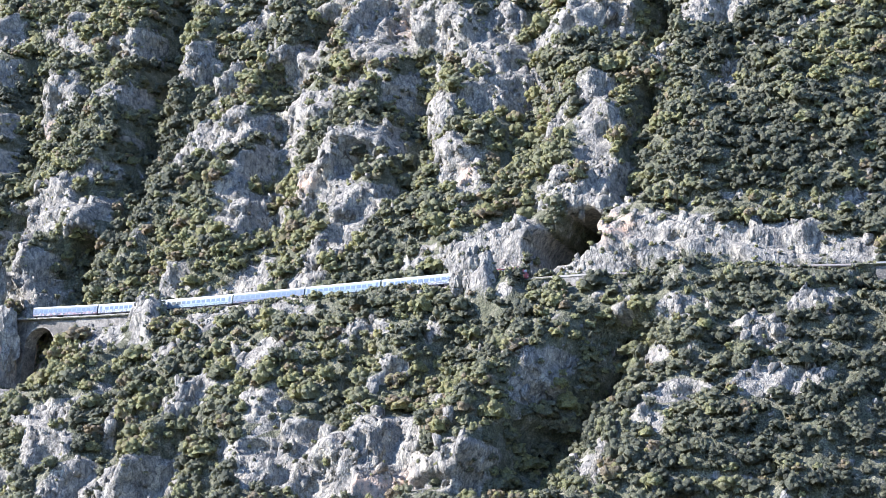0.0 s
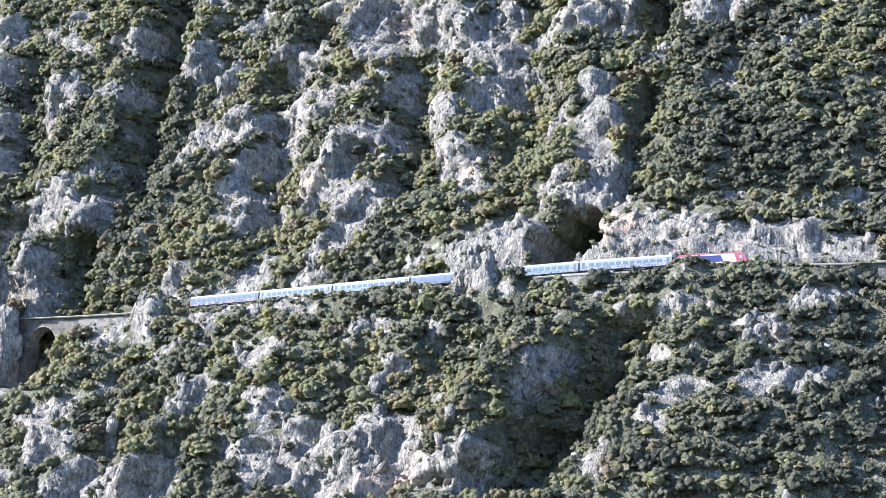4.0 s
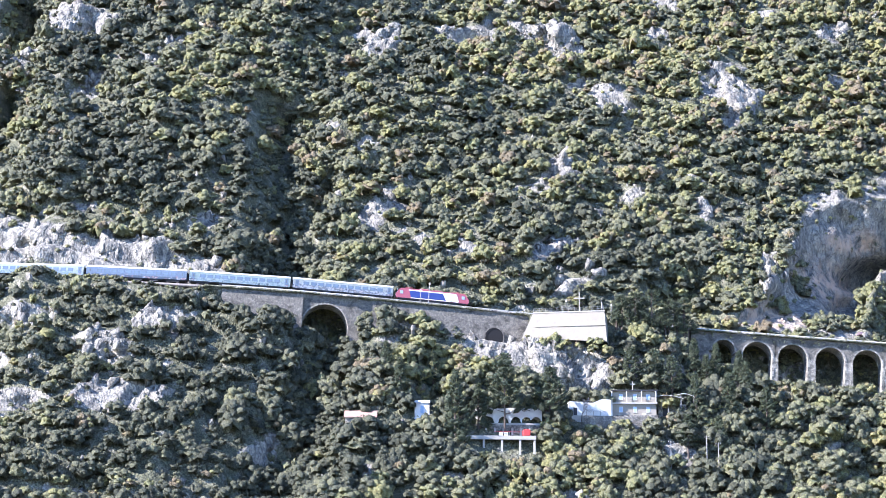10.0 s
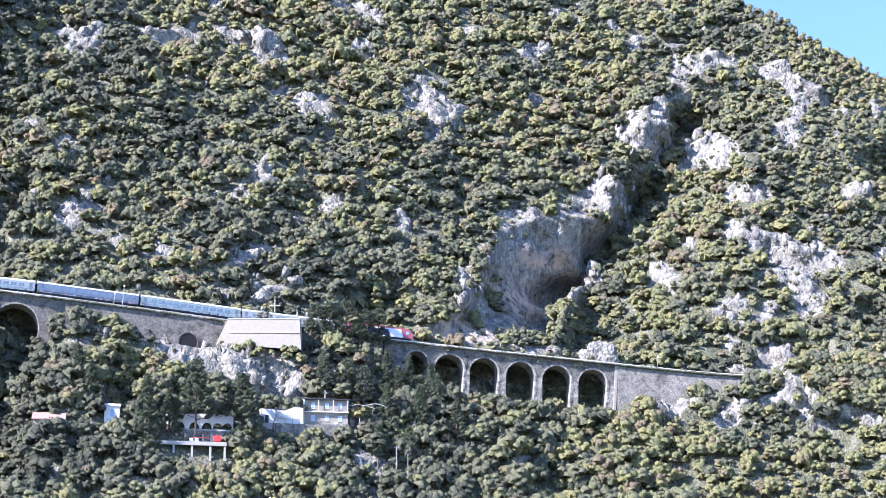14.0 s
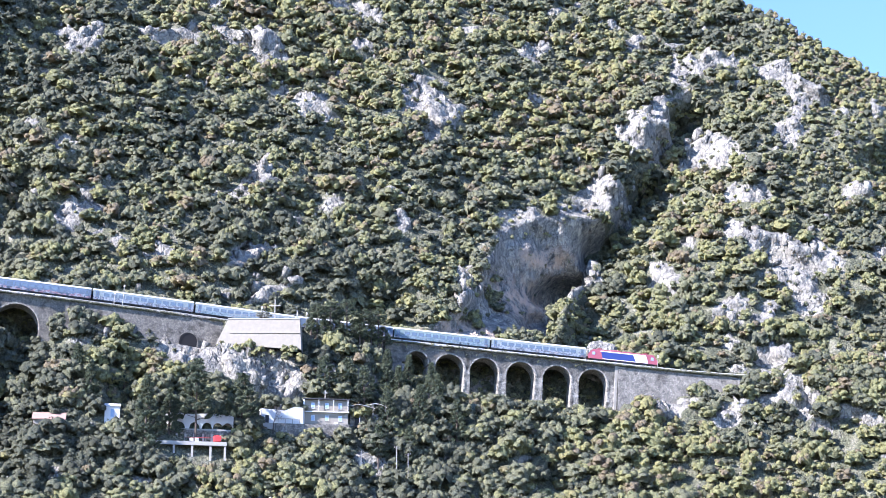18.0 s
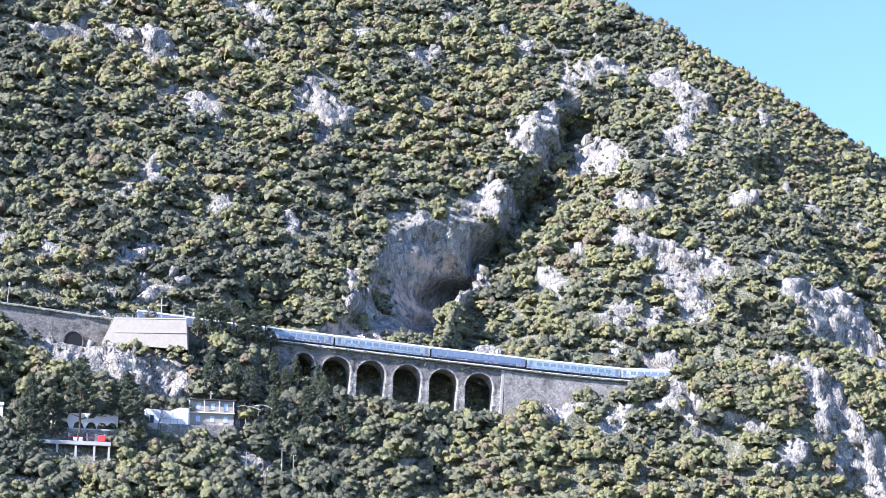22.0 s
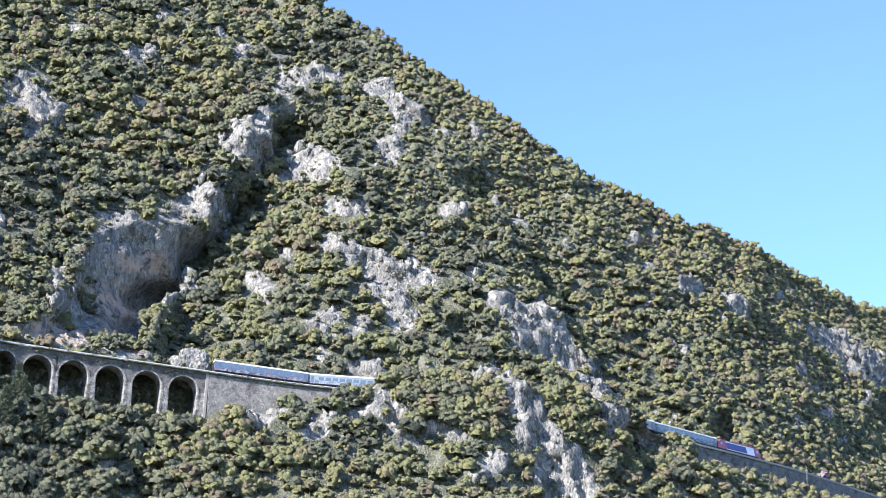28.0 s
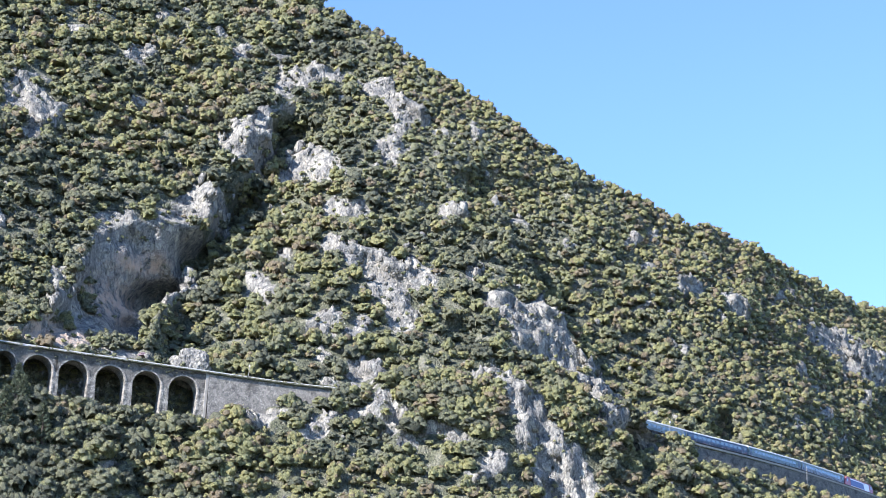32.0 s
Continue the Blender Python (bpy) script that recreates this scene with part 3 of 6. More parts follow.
def slope(x, h):
    """The mountain's face: y for x and the height over the line; how rocky it is there."""
    rock, cliff = rockiness(x, h)
    cot = 0.64 + 0.22 * ramp01(-330, -20, x)
    y = line_y(x) + np.where(h > 0, 4.2 + h * cot, -3.4 + h * 0.75)
    y -= 0.62 * cliff * cot * ramp01(2, 7, np.abs(h))
    calm = np.ones_like(x)
    for c in CALM:
        calm -= inside(x, h, *c, 6) * calm
    away = ramp01(3, 26, np.abs(h - 1)) * calm
    left = ramp01(-60, -240, x)
    y += away * (9 + 6 * left) * (0.62 - fbm(x / 50 - h / 160, h / 120, 3, 1, True))
    # leaning ribs: long flanks to the left, short steep ones to the right
    u = x / 38 + h / 190 + 1.1 * fbm(x / 60, h / 45, 3, 3)
    saw = u - np.floor(u)
    rib = np.where(saw < 0.72, saw / 0.72, (1 - saw) / 0.28)
    y -= away * (1.5 + 6.0 * left) * (rib - 0.4) * (0.35 + 1.2 * vnoise(x / 40, h / 75, 77))
    y += away * (5.5 + 2.5 * left) * (0.55 - fbm(x / 19 - h / 60, h / 24, 3, 5, True))
    y += calm * ramp01(1.5, 8, np.abs(h - 1)) * 3.0 * (0.5 - fbm(x / 7, h / 7, 3, 9))
    # bosses that turn the far crags towards the morning side
    y -= 8 * lobe(x, h, 322, 68, 34, 13, -10, 0.85) + 4 * lobe(x, h, 238, 69, 16, 9, 0, 0.85)
    rough = rock * ramp01(0.2, 4, np.abs(h - 1)) * (0.25 + 0.75 * calm) * (1 - 0.6 * inside(x, h, -262, -136, 0, 17, 6)) * (1 - 0.6 * great_cliff(x, h))
    wx, wh = x + 4 * fbm(x / 6, h / 6, 2, 23), h + 4 * fbm(x / 6, h / 6, 2, 27)
    y -= rough * (0.4 + 1.2 * ramp01(108, 122, x) + 3.6 * crags(wx / 9.5 + wh / 40, wh / 17, 200) + 1.9 * crags(wx / 4.2 + wh / 20, wh / 8.0, 210) + 0.8 * crags(x / 2.1, h / 3.4, 220) + 0.5 * (fbm(x / 2.6, h / 6, 3, 225, True) - 0.5))
    # the rock wall cut for the track beside the cave
    k = inside(x + 3 * (vnoise(h / 3, x / 5, 43) - 0.5), h + 5 * (vnoise(x / 9, x * 0, 44) - 0.5), -257, -141, 1.5, np.interp(x, [-257, -236, -226, -212, -200, -170, -145], [15, 19, 12, 16, 11, 7.5, 4]), 2.5)
    slab = (x + 3 * fbm(x / 8, h / 6, 2, 47)) / 15 + h / 26
    slab = (slab - np.floor(slab)) * ramp01(-208, -196, x)
    y = y * (1 - k) + (line_y(x) + 4.6 + 0.14 * h + 4.2 * np.minimum(slab, (1 - slab) * 5) + 1.6 * (0.5 - fbm(x / 5, h / 7, 4, 45, True))) * k
    rock = np.maximum(rock, (0.36 - 0.2 * ramp01(-205, -180, x) + 0.4 * fbm(x / 9 + h / 9, h / 8 - x / 20, 3, 46)) * k)
    deep, cut = hollow(x, h), ravine(x, h)
    y += (deep + cut) * ramp01(1.2, 2.5, np.abs(h))
    rock = rock * (1 - 0.75 * ramp01(5, 11, cut) * (x < -100))
    # deep caves take the dark soil colour to deepen the shade inside
    rock = rock * (1 - 0.8 * ramp01(25, 40, deep))
    # the tall cliff behind the viaduct stands upright, dug back deepest to the east, with a cave under its brow
    face = great_cliff(x + 3 * (fbm(x / 6, h / 6, 3, 41) - 0.5), h)
    brow = np.interp(x, [0, 10, 17, 30, 46, 52], [16, 30, 48, 55, 57, 60])
    dig = np.interp(x, [-4, 12, 25, 45], [2, 9, 22, 34]) * np.clip((brow - h) / (0.42 * brow), 0, 1) * (0.22 + 0.78 * ramp01(3, 0.5 * brow, h))
    cave = lobe(x, h, 34, 33.5, 9, 4.5, -28, 0.25) * 11 + lobe(x, h, 28, 18, 4.5, 5.5, 0, 0.3) * 6
    y += face * (dig + cave + 2.2 * (0.5 - fbm(x / 6 + h / 20, h / 8, 3, 61, True)))
    for x0, x1, h0, back in CUTS:
        k = inside(x, h, x0, x1, h0, -1.25, 0.6)
        y = y * (1 - k) + np.maximum(y, line_y(x) + back + (0.25 * h + 2.0 * (fbm(x / 4, h / 4, 3, 29) - 0.5)) * (back > 0)) * k
    return y, rock


def mesh_of(name, verts, faces, material, smooth=False):
    me = bpy.data.meshes.new(name)
    me.vertices.add(len(verts))
    me.vertices.foreach_set("co", np.asarray(verts, np.float32).ravel())
    faces = np.asarray(faces, np.int32)
    k = faces.shape[1]
    me.loops.add(faces.size)
    me.loops.foreach_set("vertex_index", faces.ravel())
    me.polygons.add(len(faces))
    me.polygons.foreach_set("loop_start", np.arange(0, faces.size, k, dtype=np.int32))
    if smooth:
        me.polygons.foreach_set("use_smooth", np.ones(len(faces), bool))
    me.update(calc_edges=True)
    if material:
        me.materials.append(material)
    return me


def point_value(me, key, values):
    me.attributes.new(key, "FLOAT", "POINT").data.foreach_set("value", np.asarray(values, np.float32))


def face_point(x, h):
    """World points on the finished face, folded back behind the crest."""
    y, rock = slope(x, h)
    top = np.interp(x, CREST_X, CREST_H) + 5 * (fbm(x / 14, x * 0, 4, 33) - 0.5)
    over = np.maximum(0, h - top)
    z = line_z(x) + h - 1.5 * over
    lip = np.zeros_like(x)
    for cx, w, rise in SPURS:
        lip = np.maximum(lip, rise * (1 - ramp01(0.35, 1.15, np.abs(x + 1.5 * (vnoise(h / 2, h * 0, 3) - 0.5) - cx) / w)))
    lip *= np.where(x < 80, 0.65 + 0.7 * fbm(x / 3.5, h / 3.5, 3, 37), 0.85 + 0.3 * fbm(x / 6, h / 6, 2, 37))
    front = np.where(h < -1.0, ramp01(np.where(x > 80, -27.0, -15.0), -1.8, h), 0)
    z += lip * front
    y -= front * np.minimum(lip, 3) * 0.55
    rock = rock * (1 - 0.15 * ramp01(-9, -5, h) * front * (lip > 1) * (x > 80))
    rock = np.maximum(rock, np.where((x < -200) & (lip > 3), 0.9, 0) * front)
    y = y + 1.4 * over
    return np.stack([x, y, np.maximum(z, -6)], -1), rock


def ochre_at(x, h):
    och = np.zeros_like(x)
    for cx, ch, w, t, lean in OCHRE:
        och = np.maximum(och, lobe(x, h, cx, ch, w, t, lean, 0.7))
    return och


def build_mountain():
    xs = np.concatenate([np.arange(-620, -512, 9.0), np.arange(-512, 372, 1.05), np.arange(373, 560, 7.0)])
    hs = np.concatenate([np.arange(-190, -76, 7.0), np.arange(-76, -1.3, 0.9), [-1.1, -0.75, -0.7, -0.3], np.arange(0.2, 150, 0.95), np.arange(150.5, 205, 1.6), np.arange(206, 420, 8.0)])
    X, H = np.meshgrid(xs, hs)
    P, rock = face_point(X.ravel(), H.ravel())
    nx, nh = len(xs), len(hs)
    i = (np.arange(nh - 1)[:, None] * nx + np.arange(nx - 1)[None]).ravel()
    quads = np.stack([i, i + 1, i + 1 + nx, i + nx], -1)
    me = mesh_of("mountain", P, quads, M_TERRAIN)
    point_value(me, "rock", rock)
    x, h = X.ravel(), H.ravel()
    point_value(me, "ochre", ochre_at(x, h))
    return tagged(new("mountain", me), "steep limestone mountainside with grey crags and stony soil", "mountain", kind="structure")


build_mountain()

gm, gn, gl, gb = mat("valley_floor", 0.95)
gco = gn.new("ShaderNodeTexCoord").outputs["Object"]
gl.new(ramp(gn, gl, noise_of(gn, gl, gco, 0.05, 8), [(0.35, (0.05, 0.06, 0.025)), (0.6, (0.12, 0.11, 0.06)), (0.75, (0.2, 0.19, 0.15))]), gb.inputs["Base Color"])
tagged(new("ground", mesh_of("ground", [(-4000, -4000, -2), (4000, -4000, -2), (4000, 4000, -2), (-4000, 4000, -2)], [(0, 1, 2, 3)], gm)),
       "flat valley floor of dry grass and soil", "ground", kind="structure")


# ---- shrubs ----
def ball():
    bm = bmesh.new()
    bmesh.ops.create_icosphere(bm, subdivisions=1, radius=1)
    bm.verts.ensure_lookup_table()
    co, f = np.array([v.co[:] for v in bm.verts]), np.array([[v.index for v in p.verts] for p in bm.faces])
    bm.free()
    return co, f


BALL, BALL_FACES = ball()


def turned(rng):
    return np.linalg.qr(rng.normal(size=(3, 3)))[0]


def core_pattern(rng, tall):
    """An angular block of broken limestone: points, faces and no tint."""
    bm = bmesh.new()
    for _ in range(9):
        d = rng.normal(size=3)
        d /= np.abs(d).max() ** 0.6 * np.linalg.norm(d) ** 0.4
        bm.verts.new(d * np.array((0.85, 0.6, 0.85 * tall)) * rng.uniform(0.8, 1.0))
    hull = bmesh.ops.convex_hull(bm, input=bm.verts[:])
    bmesh.ops.delete(bm, geom=hull["geom_interior"], context="VERTS")
    bmesh.ops.triangulate(bm, faces=bm.faces[:])
    bm.verts.ensure_lookup_table()
    co, f = np.array([v.co[:] for v in bm.verts]), np.array([[v.index for v in p.verts] for p in bm.faces])
    bm.free()
    return co, f, np.zeros(len(co))


def shrub_pattern(rng, lobes, leaves, fine=1.0):
    """One bush of radius 1: billowing domes of foliage, ragged with small sprays. Points, faces and the tint of each point."""
    cs = [(np.array((0, 0, 0.38)), 0.66)]
    turn = rng.uniform(0, 6.283)
    for k in range(lobes - 1):
        a = turn + 2.4 * k + rng.uniform(-0.4, 0.4)
        f = (k + 0.5) / max(1, lobes - 1)
        d = 0.76 * math.cos(1.25 * f) * rng.uniform(0.85, 1.12)
        cs.append((np.array((d * math.cos(a), d * math.sin(a), 0.16 + 0.72 * math.sin(1.35 * f) * rng.uniform(0.85, 1.1))), rng.uniform(0.24, 0.40) * (1.12 - 0.02 * lobes)))
    pts, faces, tint, count = [], [], [], 0
    hue = rng.uniform(-0.10, 0.10, len(cs))
    for k, (c, r) in enumerate(cs):
        co = BALL @ turned(rng) * rng.uniform(0.86, 1.14, (len(BALL), 1)) * r * np.array((1.08, 1.08, 0.9))
        low = co[BALL_FACES][:, :, 2].mean(1) > -0.3 * r
        pts.append(co + c)
        faces.append(BALL_FACES[low] + count)
        tint.append(np.full(len(co), hue[k]))
        count += len(co)
    area = np.array([r * r for c, r in cs])
    for k in rng.choice(len(cs), leaves, p=area / area.sum()):
        c, r = cs[k]
        d = rng.normal(size=3)
        d[2] = abs(d[2]) - 0.2
        d /= np.linalg.norm(d)
        p = c + d * r * rng.uniform(0.96, 1.24)
        nrm = d + rng.normal(size=3) * 0.7
        nrm /= np.linalg.norm(nrm)
        u = np.cross(nrm, rng.normal(size=3))
        u /= np.linalg.norm(u)
        v = np.cross(nrm, u)
        q = rng.uniform(0.045, 0.095) * fine
        pts.append(np.array((p - u * q - v * q * 0.6, p + u * q - v * q * 0.6, p + v * q * 1.2)))
        faces.append(np.array([(count, count + 1, count + 2)]))
        tint.append(np.full(3, hue[k] + rng.uniform(-0.12, 0.18)))
        count += 3
    return np.concatenate(pts), np.concatenate(faces), np.concatenate(tint)


def scatter_mesh(name, patterns, places, sizes, tones, material, seed, smooth=True, tip=0.0, spin=3.1416):
    """One mesh with a copy of a pattern at each place, turned, stretched and tipped by chance."""
    rng = np.random.default_rng(seed)
    which = rng.integers(0, len(patterns), len(places))
    parts, links, tone, count = [], [], [], 0
    for k, (pat, tris, hue) in enumerate(patterns):
        sel = np.nonzero(which == k)[0]
        if not len(sel):
            continue
        a = rng.uniform(-spin, spin, len(sel))
        c, s = np.cos(a)[:, None], np.sin(a)[:, None]
        sx = (sizes[sel] * rng.uniform(0.85, 1.2, len(sel)))[:, None]
        sz = (sizes[sel] * rng.uniform(0.9, 1.35, len(sel)))[:, None]
        lx, ly = (rng.normal(size=(2, len(sel), 1)) * tip)
        x = (pat[None, :, 0] * c - pat[None, :, 1] * s) * sx
        y = (pat[None, :, 0] * s + pat[None, :, 1] * c) * sx
        z = pat[None, :, 2] * sz
        x, y, z = x + lx * z, y + ly * z, z - lx * x - ly * y
        parts.append((np.stack([x, y, z], -1) + places[sel][:, None, :]).reshape(-1, 3))
        links.append((tris[None] + (count + np.arange(len(sel)) * len(pat))[:, None, None]).reshape(-1, 3))
        tone.append((tones[sel][:, None] + hue[None]).ravel())
        count += len(sel) * len(pat)
    me = mesh_of(name, np.concatenate(parts), np.concatenate(links), material, smooth)
    point_value(me, "tone", np.concatenate(tone))
    return me


def bush_patterns(seed, count, lobes, sprays, fine=1.0):
    rng = np.random.default_rng(seed)
    return [shrub_pattern(rng, lobes + int(rng.integers(0, 2)), sprays, fine) for _ in range(count)]


# ground that stays free of bushes: masonry, terraces and buildings (from x, to x, from height, to height)
KEEP_CLEAR = [(-137, -100, -6.5, 0), (-100, -84, -4.6, 0), (-84, -57, -5.2, 0), (-58, -35, -8.5, 2), (-16, 49, -17.2, 0), (47, 55, -10.0, 0), (55, 63, -8.3, 0), (63, 70, -6.2, 0), (70, 76, -4.4, 0), (76, 82, -3.0, 0), (190, 262, -4.2, 0), (-414, -392, -30, 0), (-390, -365, -3.5, 0),
              (-37, -21, -33, -22), (-71.5, -50, -45, -30), (-48, -34, -33.5, -28), (-83, -78, -35.5, -30), (-99, -89, -41, -36)]


def clear_of_works(x, h):
    """False where masonry, track or buildings stand."""
    ok = ~((h > np.where((x > 84) & (x < 184), -1.2, -1.8)) & (h < 1.4))
    for x0, x1, h0, h1 in KEEP_CLEAR:
        ok &= ~((x > x0) & (x < x1) & (h > h0) & (h < h1))
    return ok


def sow(seed, x0, x1, dx, dh, low, high, scale, pats, words):
    """Scrub over a stretch of the face, thinned on bare rock."""
    rng = np.random.default_rng(seed)
    gx, gh = np.meshgrid(np.arange(x0, x1, dx), np.arange(low, high, dh))
    x = (gx + rng.uniform(-0.6, 0.6, gx.shape) * dx).ravel()
    h = (gh + rng.uniform(-0.6, 0.6, gh.shape) * dh).ravel()
    p, rock = face_point(x, h)
    rise = np.degrees(np.arctan2(p[:, 2], np.hypot(p[:, 0], p[:, 1])))
    seen = (h < np.interp(x, CREST_X, CREST_H) + 3) & (rise > 8.7) & (rise < 22.4) & (p[:, 0] > -0.72 * p[:, 1]) & clear_of_works(x, h)
    keep = seen & (hollow(x, h) < 12) & (rng.uniform(size=len(x)) < 0.98 - 0.95 * ramp01(0.14, 0.42, rock))
    x, h, p, rock = x[keep], h[keep], p[keep], rock[keep]
    size = scale * (1.45 + 2.3 * rng.uniform(size=len(x)) ** 2.3) * (1 - 0.5 * ramp01(0.2, 0.6, rock))
    size *= 1 - 0.35 * ((h < 0) & (h > -5) & ((x < 84) | (x > 186)))
    p[:, 2] -= 0.15 * size
    p[:, 1] -= 0.4 * size
    patch = fbm(x / 26, h / 20, 3, 21)
    # the place terms put sunlit and shaded stretches of slope into the leaf colour
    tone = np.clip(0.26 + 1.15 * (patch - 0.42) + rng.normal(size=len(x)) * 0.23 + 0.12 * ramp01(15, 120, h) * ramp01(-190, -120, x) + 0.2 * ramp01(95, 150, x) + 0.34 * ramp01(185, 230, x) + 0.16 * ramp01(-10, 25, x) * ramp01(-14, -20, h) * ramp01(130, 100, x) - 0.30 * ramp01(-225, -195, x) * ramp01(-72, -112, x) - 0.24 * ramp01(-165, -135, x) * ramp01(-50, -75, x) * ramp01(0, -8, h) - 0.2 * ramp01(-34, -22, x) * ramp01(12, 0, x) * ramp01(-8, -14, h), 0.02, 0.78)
    odd = rng.uniform(size=len(x))
    tone = np.where(odd < 0.03, 0.9, np.where(odd < 0.13, tone + 0.22, tone))
    big = size > 2.3 * scale
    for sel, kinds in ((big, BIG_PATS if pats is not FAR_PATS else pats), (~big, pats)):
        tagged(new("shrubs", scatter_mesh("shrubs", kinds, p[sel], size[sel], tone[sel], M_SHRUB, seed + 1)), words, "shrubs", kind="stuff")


BIG_PATS, NEAR_PATS, FAR_PATS = bush_patterns(2, 16, 11, 44, 1.1), bush_patterns(3, 24, 5, 22, 1.25), bush_patterns(5, 16, 2, 8, 1.7)


def build_shrubs():
    near_pats, far_pats = NEAR_PATS, FAR_PATS
    sow(11, -505, -160, 3.2, 2.75, -72, 150, 1.0, near_pats, "dense evergreen scrub among the grey crags")
    sow(13, -160, 105, 3.2, 2.7, -68, 205, 1.0, near_pats, "dense olive-green evergreen scrub over the railway")
    sow(15, 105, 200, 3.1, 2.7, -50, 70, 0.88, near_pats, "evergreen scrub on the rocky shoulder")
    sow(17, 105, 200, 1.95, 1.75, 70, 170, 0.62, far_pats, "fine evergreen scrub under the skyline")
    sow(19, 200, 372, 1.95, 1.75, -30, 130, 0.62, far_pats, "fine evergreen scrub on the far shoulder")
    sow(23, -115, 62, 3.8, 3.2, -66, -19, 1.15, near_pats, "tall lush evergreen bushes below the buildings")
    sow(21, 84, 186, 2.1, 1.2, -15, -0.9, 0.95, near_pats, "evergreen scrub along the lip of the rocky spur")


build_shrubs()


def build_tufts():
    """Small cushions in the cracks of the crags, bushes behind the arches, and loose pale stones."""
    rng = np.random.default_rng(19)
    pats = bush_patterns(23, 10, 2, 12, 1.5)
    x, h = rng.uniform(-490, 330, 11000), rng.uniform(-70, 190, 11000)
    p, rock = face_point(x, h)
    rise = np.degrees(np.arctan2(p[:, 2], np.hypot(p[:, 0], p[:, 1])))
    ok = (rock > 0.35) & (h < np.interp(x, CREST_X, CREST_H)) & (rise > 8.6) & (rise < 22.6) & clear_of_works(x, h) & (hollow(x, h) < 12)
    ok &= rng.uniform(size=len(x)) < 0.35 + 0.9 * ramp01(0.45, 0.6, fbm(x / 5, h / 4, 2, 31))
    x, h, p = x[ok], h[ok], p[ok]
    tagged(new("tufts", scatter_mesh("tufts", pats, p, rng.uniform(0.4, 1.15, len(x)), rng.uniform(0, 0.8, len(x)), M_SHRUB, 41)),
           "small green cushions rooted in limestone cracks", "shrubs", kind="stuff")
    x, h = rng.uniform(-505, 330, 3600), np.where(rng.uniform(size=3600) < 0.75, rng.uniform(-2.6, -0.95, 3600), rng.uniform(0.9, 2.0, 3600))
    ok = np.ones(len(x), bool)
    for x0, x1, h0, h1 in KEEP_CLEAR:
        ok &= ~((x > x0) & (x < x1) & (h < 0))
    x, h = x[ok], h[ok]
    p, _ = face_point(x, h)
    tagged(new("tufts", scatter_mesh("tufts", pats, p, rng.uniform(0.35, 0.9, len(x)), rng.uniform(0.1, 0.75, len(x)), M_SHRUB, 45)),
           "low weeds and tufts along the railway verge", "shrubs", kind="stuff")
    gx, gh = [], []
    for x0, x1, h0, back in CUTS[:3]:
        n = int((x1 - x0) * -h0 * 0.6)
        gx.append(rng.uniform(x0, x1, n))
        gh.append(rng.uniform(h0, -2.5, n))
    gx, gh = np.concatenate(gx), np.concatenate(gh)
    p, _ = face_point(gx, gh)
    p[:, 1] += 0.8
    tagged(new("shrubs", scatter_mesh("shrubs", pats, p, rng.uniform(0.9, 2.1, len(gx)), rng.uniform(0, 0.6, len(gx)), M_SHRUB, 43)),
           "dark bushes in the shade behind the arches", "shrubs", kind="stuff")


def broken_rock(words, seed, x, h, p, sizes, tall, sink):
    """Angular blocks of limestone set into the face."""
    blocks = [core_pattern(np.random.default_rng(seed + k), tall) for k in range(18)]
    p = p + np.stack([0 * x, sink * sizes, 0 * x], -1)
    me = scatter_mesh("stones", blocks, p, sizes, np.zeros(len(x)), M_TERRAIN, seed + 90, False, 0.25, 1.0)
    n = len(me.vertices)
    point_value(me, "rock", np.ones(n))
    co = np.empty(n * 3, np.float32)
    me.vertices.foreach_get("co", co)
    co = co.reshape(-1, 3).astype(float)
    point_value(me, "ochre", ochre_at(co[:, 0], co[:, 2] - line_z(co[:, 0])))
    tagged(new("stones", me), words, "rocks", kind="stuff")


def build_stones():
    """Fractured blocks all over the crags, and loose pale stones among the scrub."""
    rng = np.random.default_rng(29)
    x, h = rng.uniform(-490, 340, 75000), rng.uniform(-72, 175, 75000)
    p, rock = face_point(x, h)
    rise = np.degrees(np.arctan2(p[:, 2], np.hypot(p[:, 0], p[:, 1])))
    ok = (h < np.interp(x, CREST_X, CREST_H)) & (rise > 8.4) & (rise < 22.6) & clear_of_works(x, h) & (hollow(x, h) < 20) & ((h > 2.6) | (h < -3.5))
    bare = ok & (rock > 0.45) 
    size = 0.5 + 2.4 * rng.uniform(size=len(x)) ** 3
    bare &= (great_cliff(x, h) < 0.3) | (size < 0.9)
    for big, words in ((True, "great fractured limestone blocks of the crags"), (False, "broken limestone edges and chips on the crags")):
        k = bare & ((size > 1.1) == big) & (rng.uniform(size=len(x)) < 0.5)
        broken_rock(words, 300 + big, x[k], h[k], p[k], size[k], 1.5 if big else 1.2, 0.5)
    k = ok & (rock < 0.3) & (rng.uniform(size=len(x)) < 0.055)
    broken_rock("loose pale limestone boulders among the scrub", 60, x[k], h[k], p[k], 0.4 + 1.4 * rng.uniform(size=k.sum()) ** 3, 1.2, -0.25)


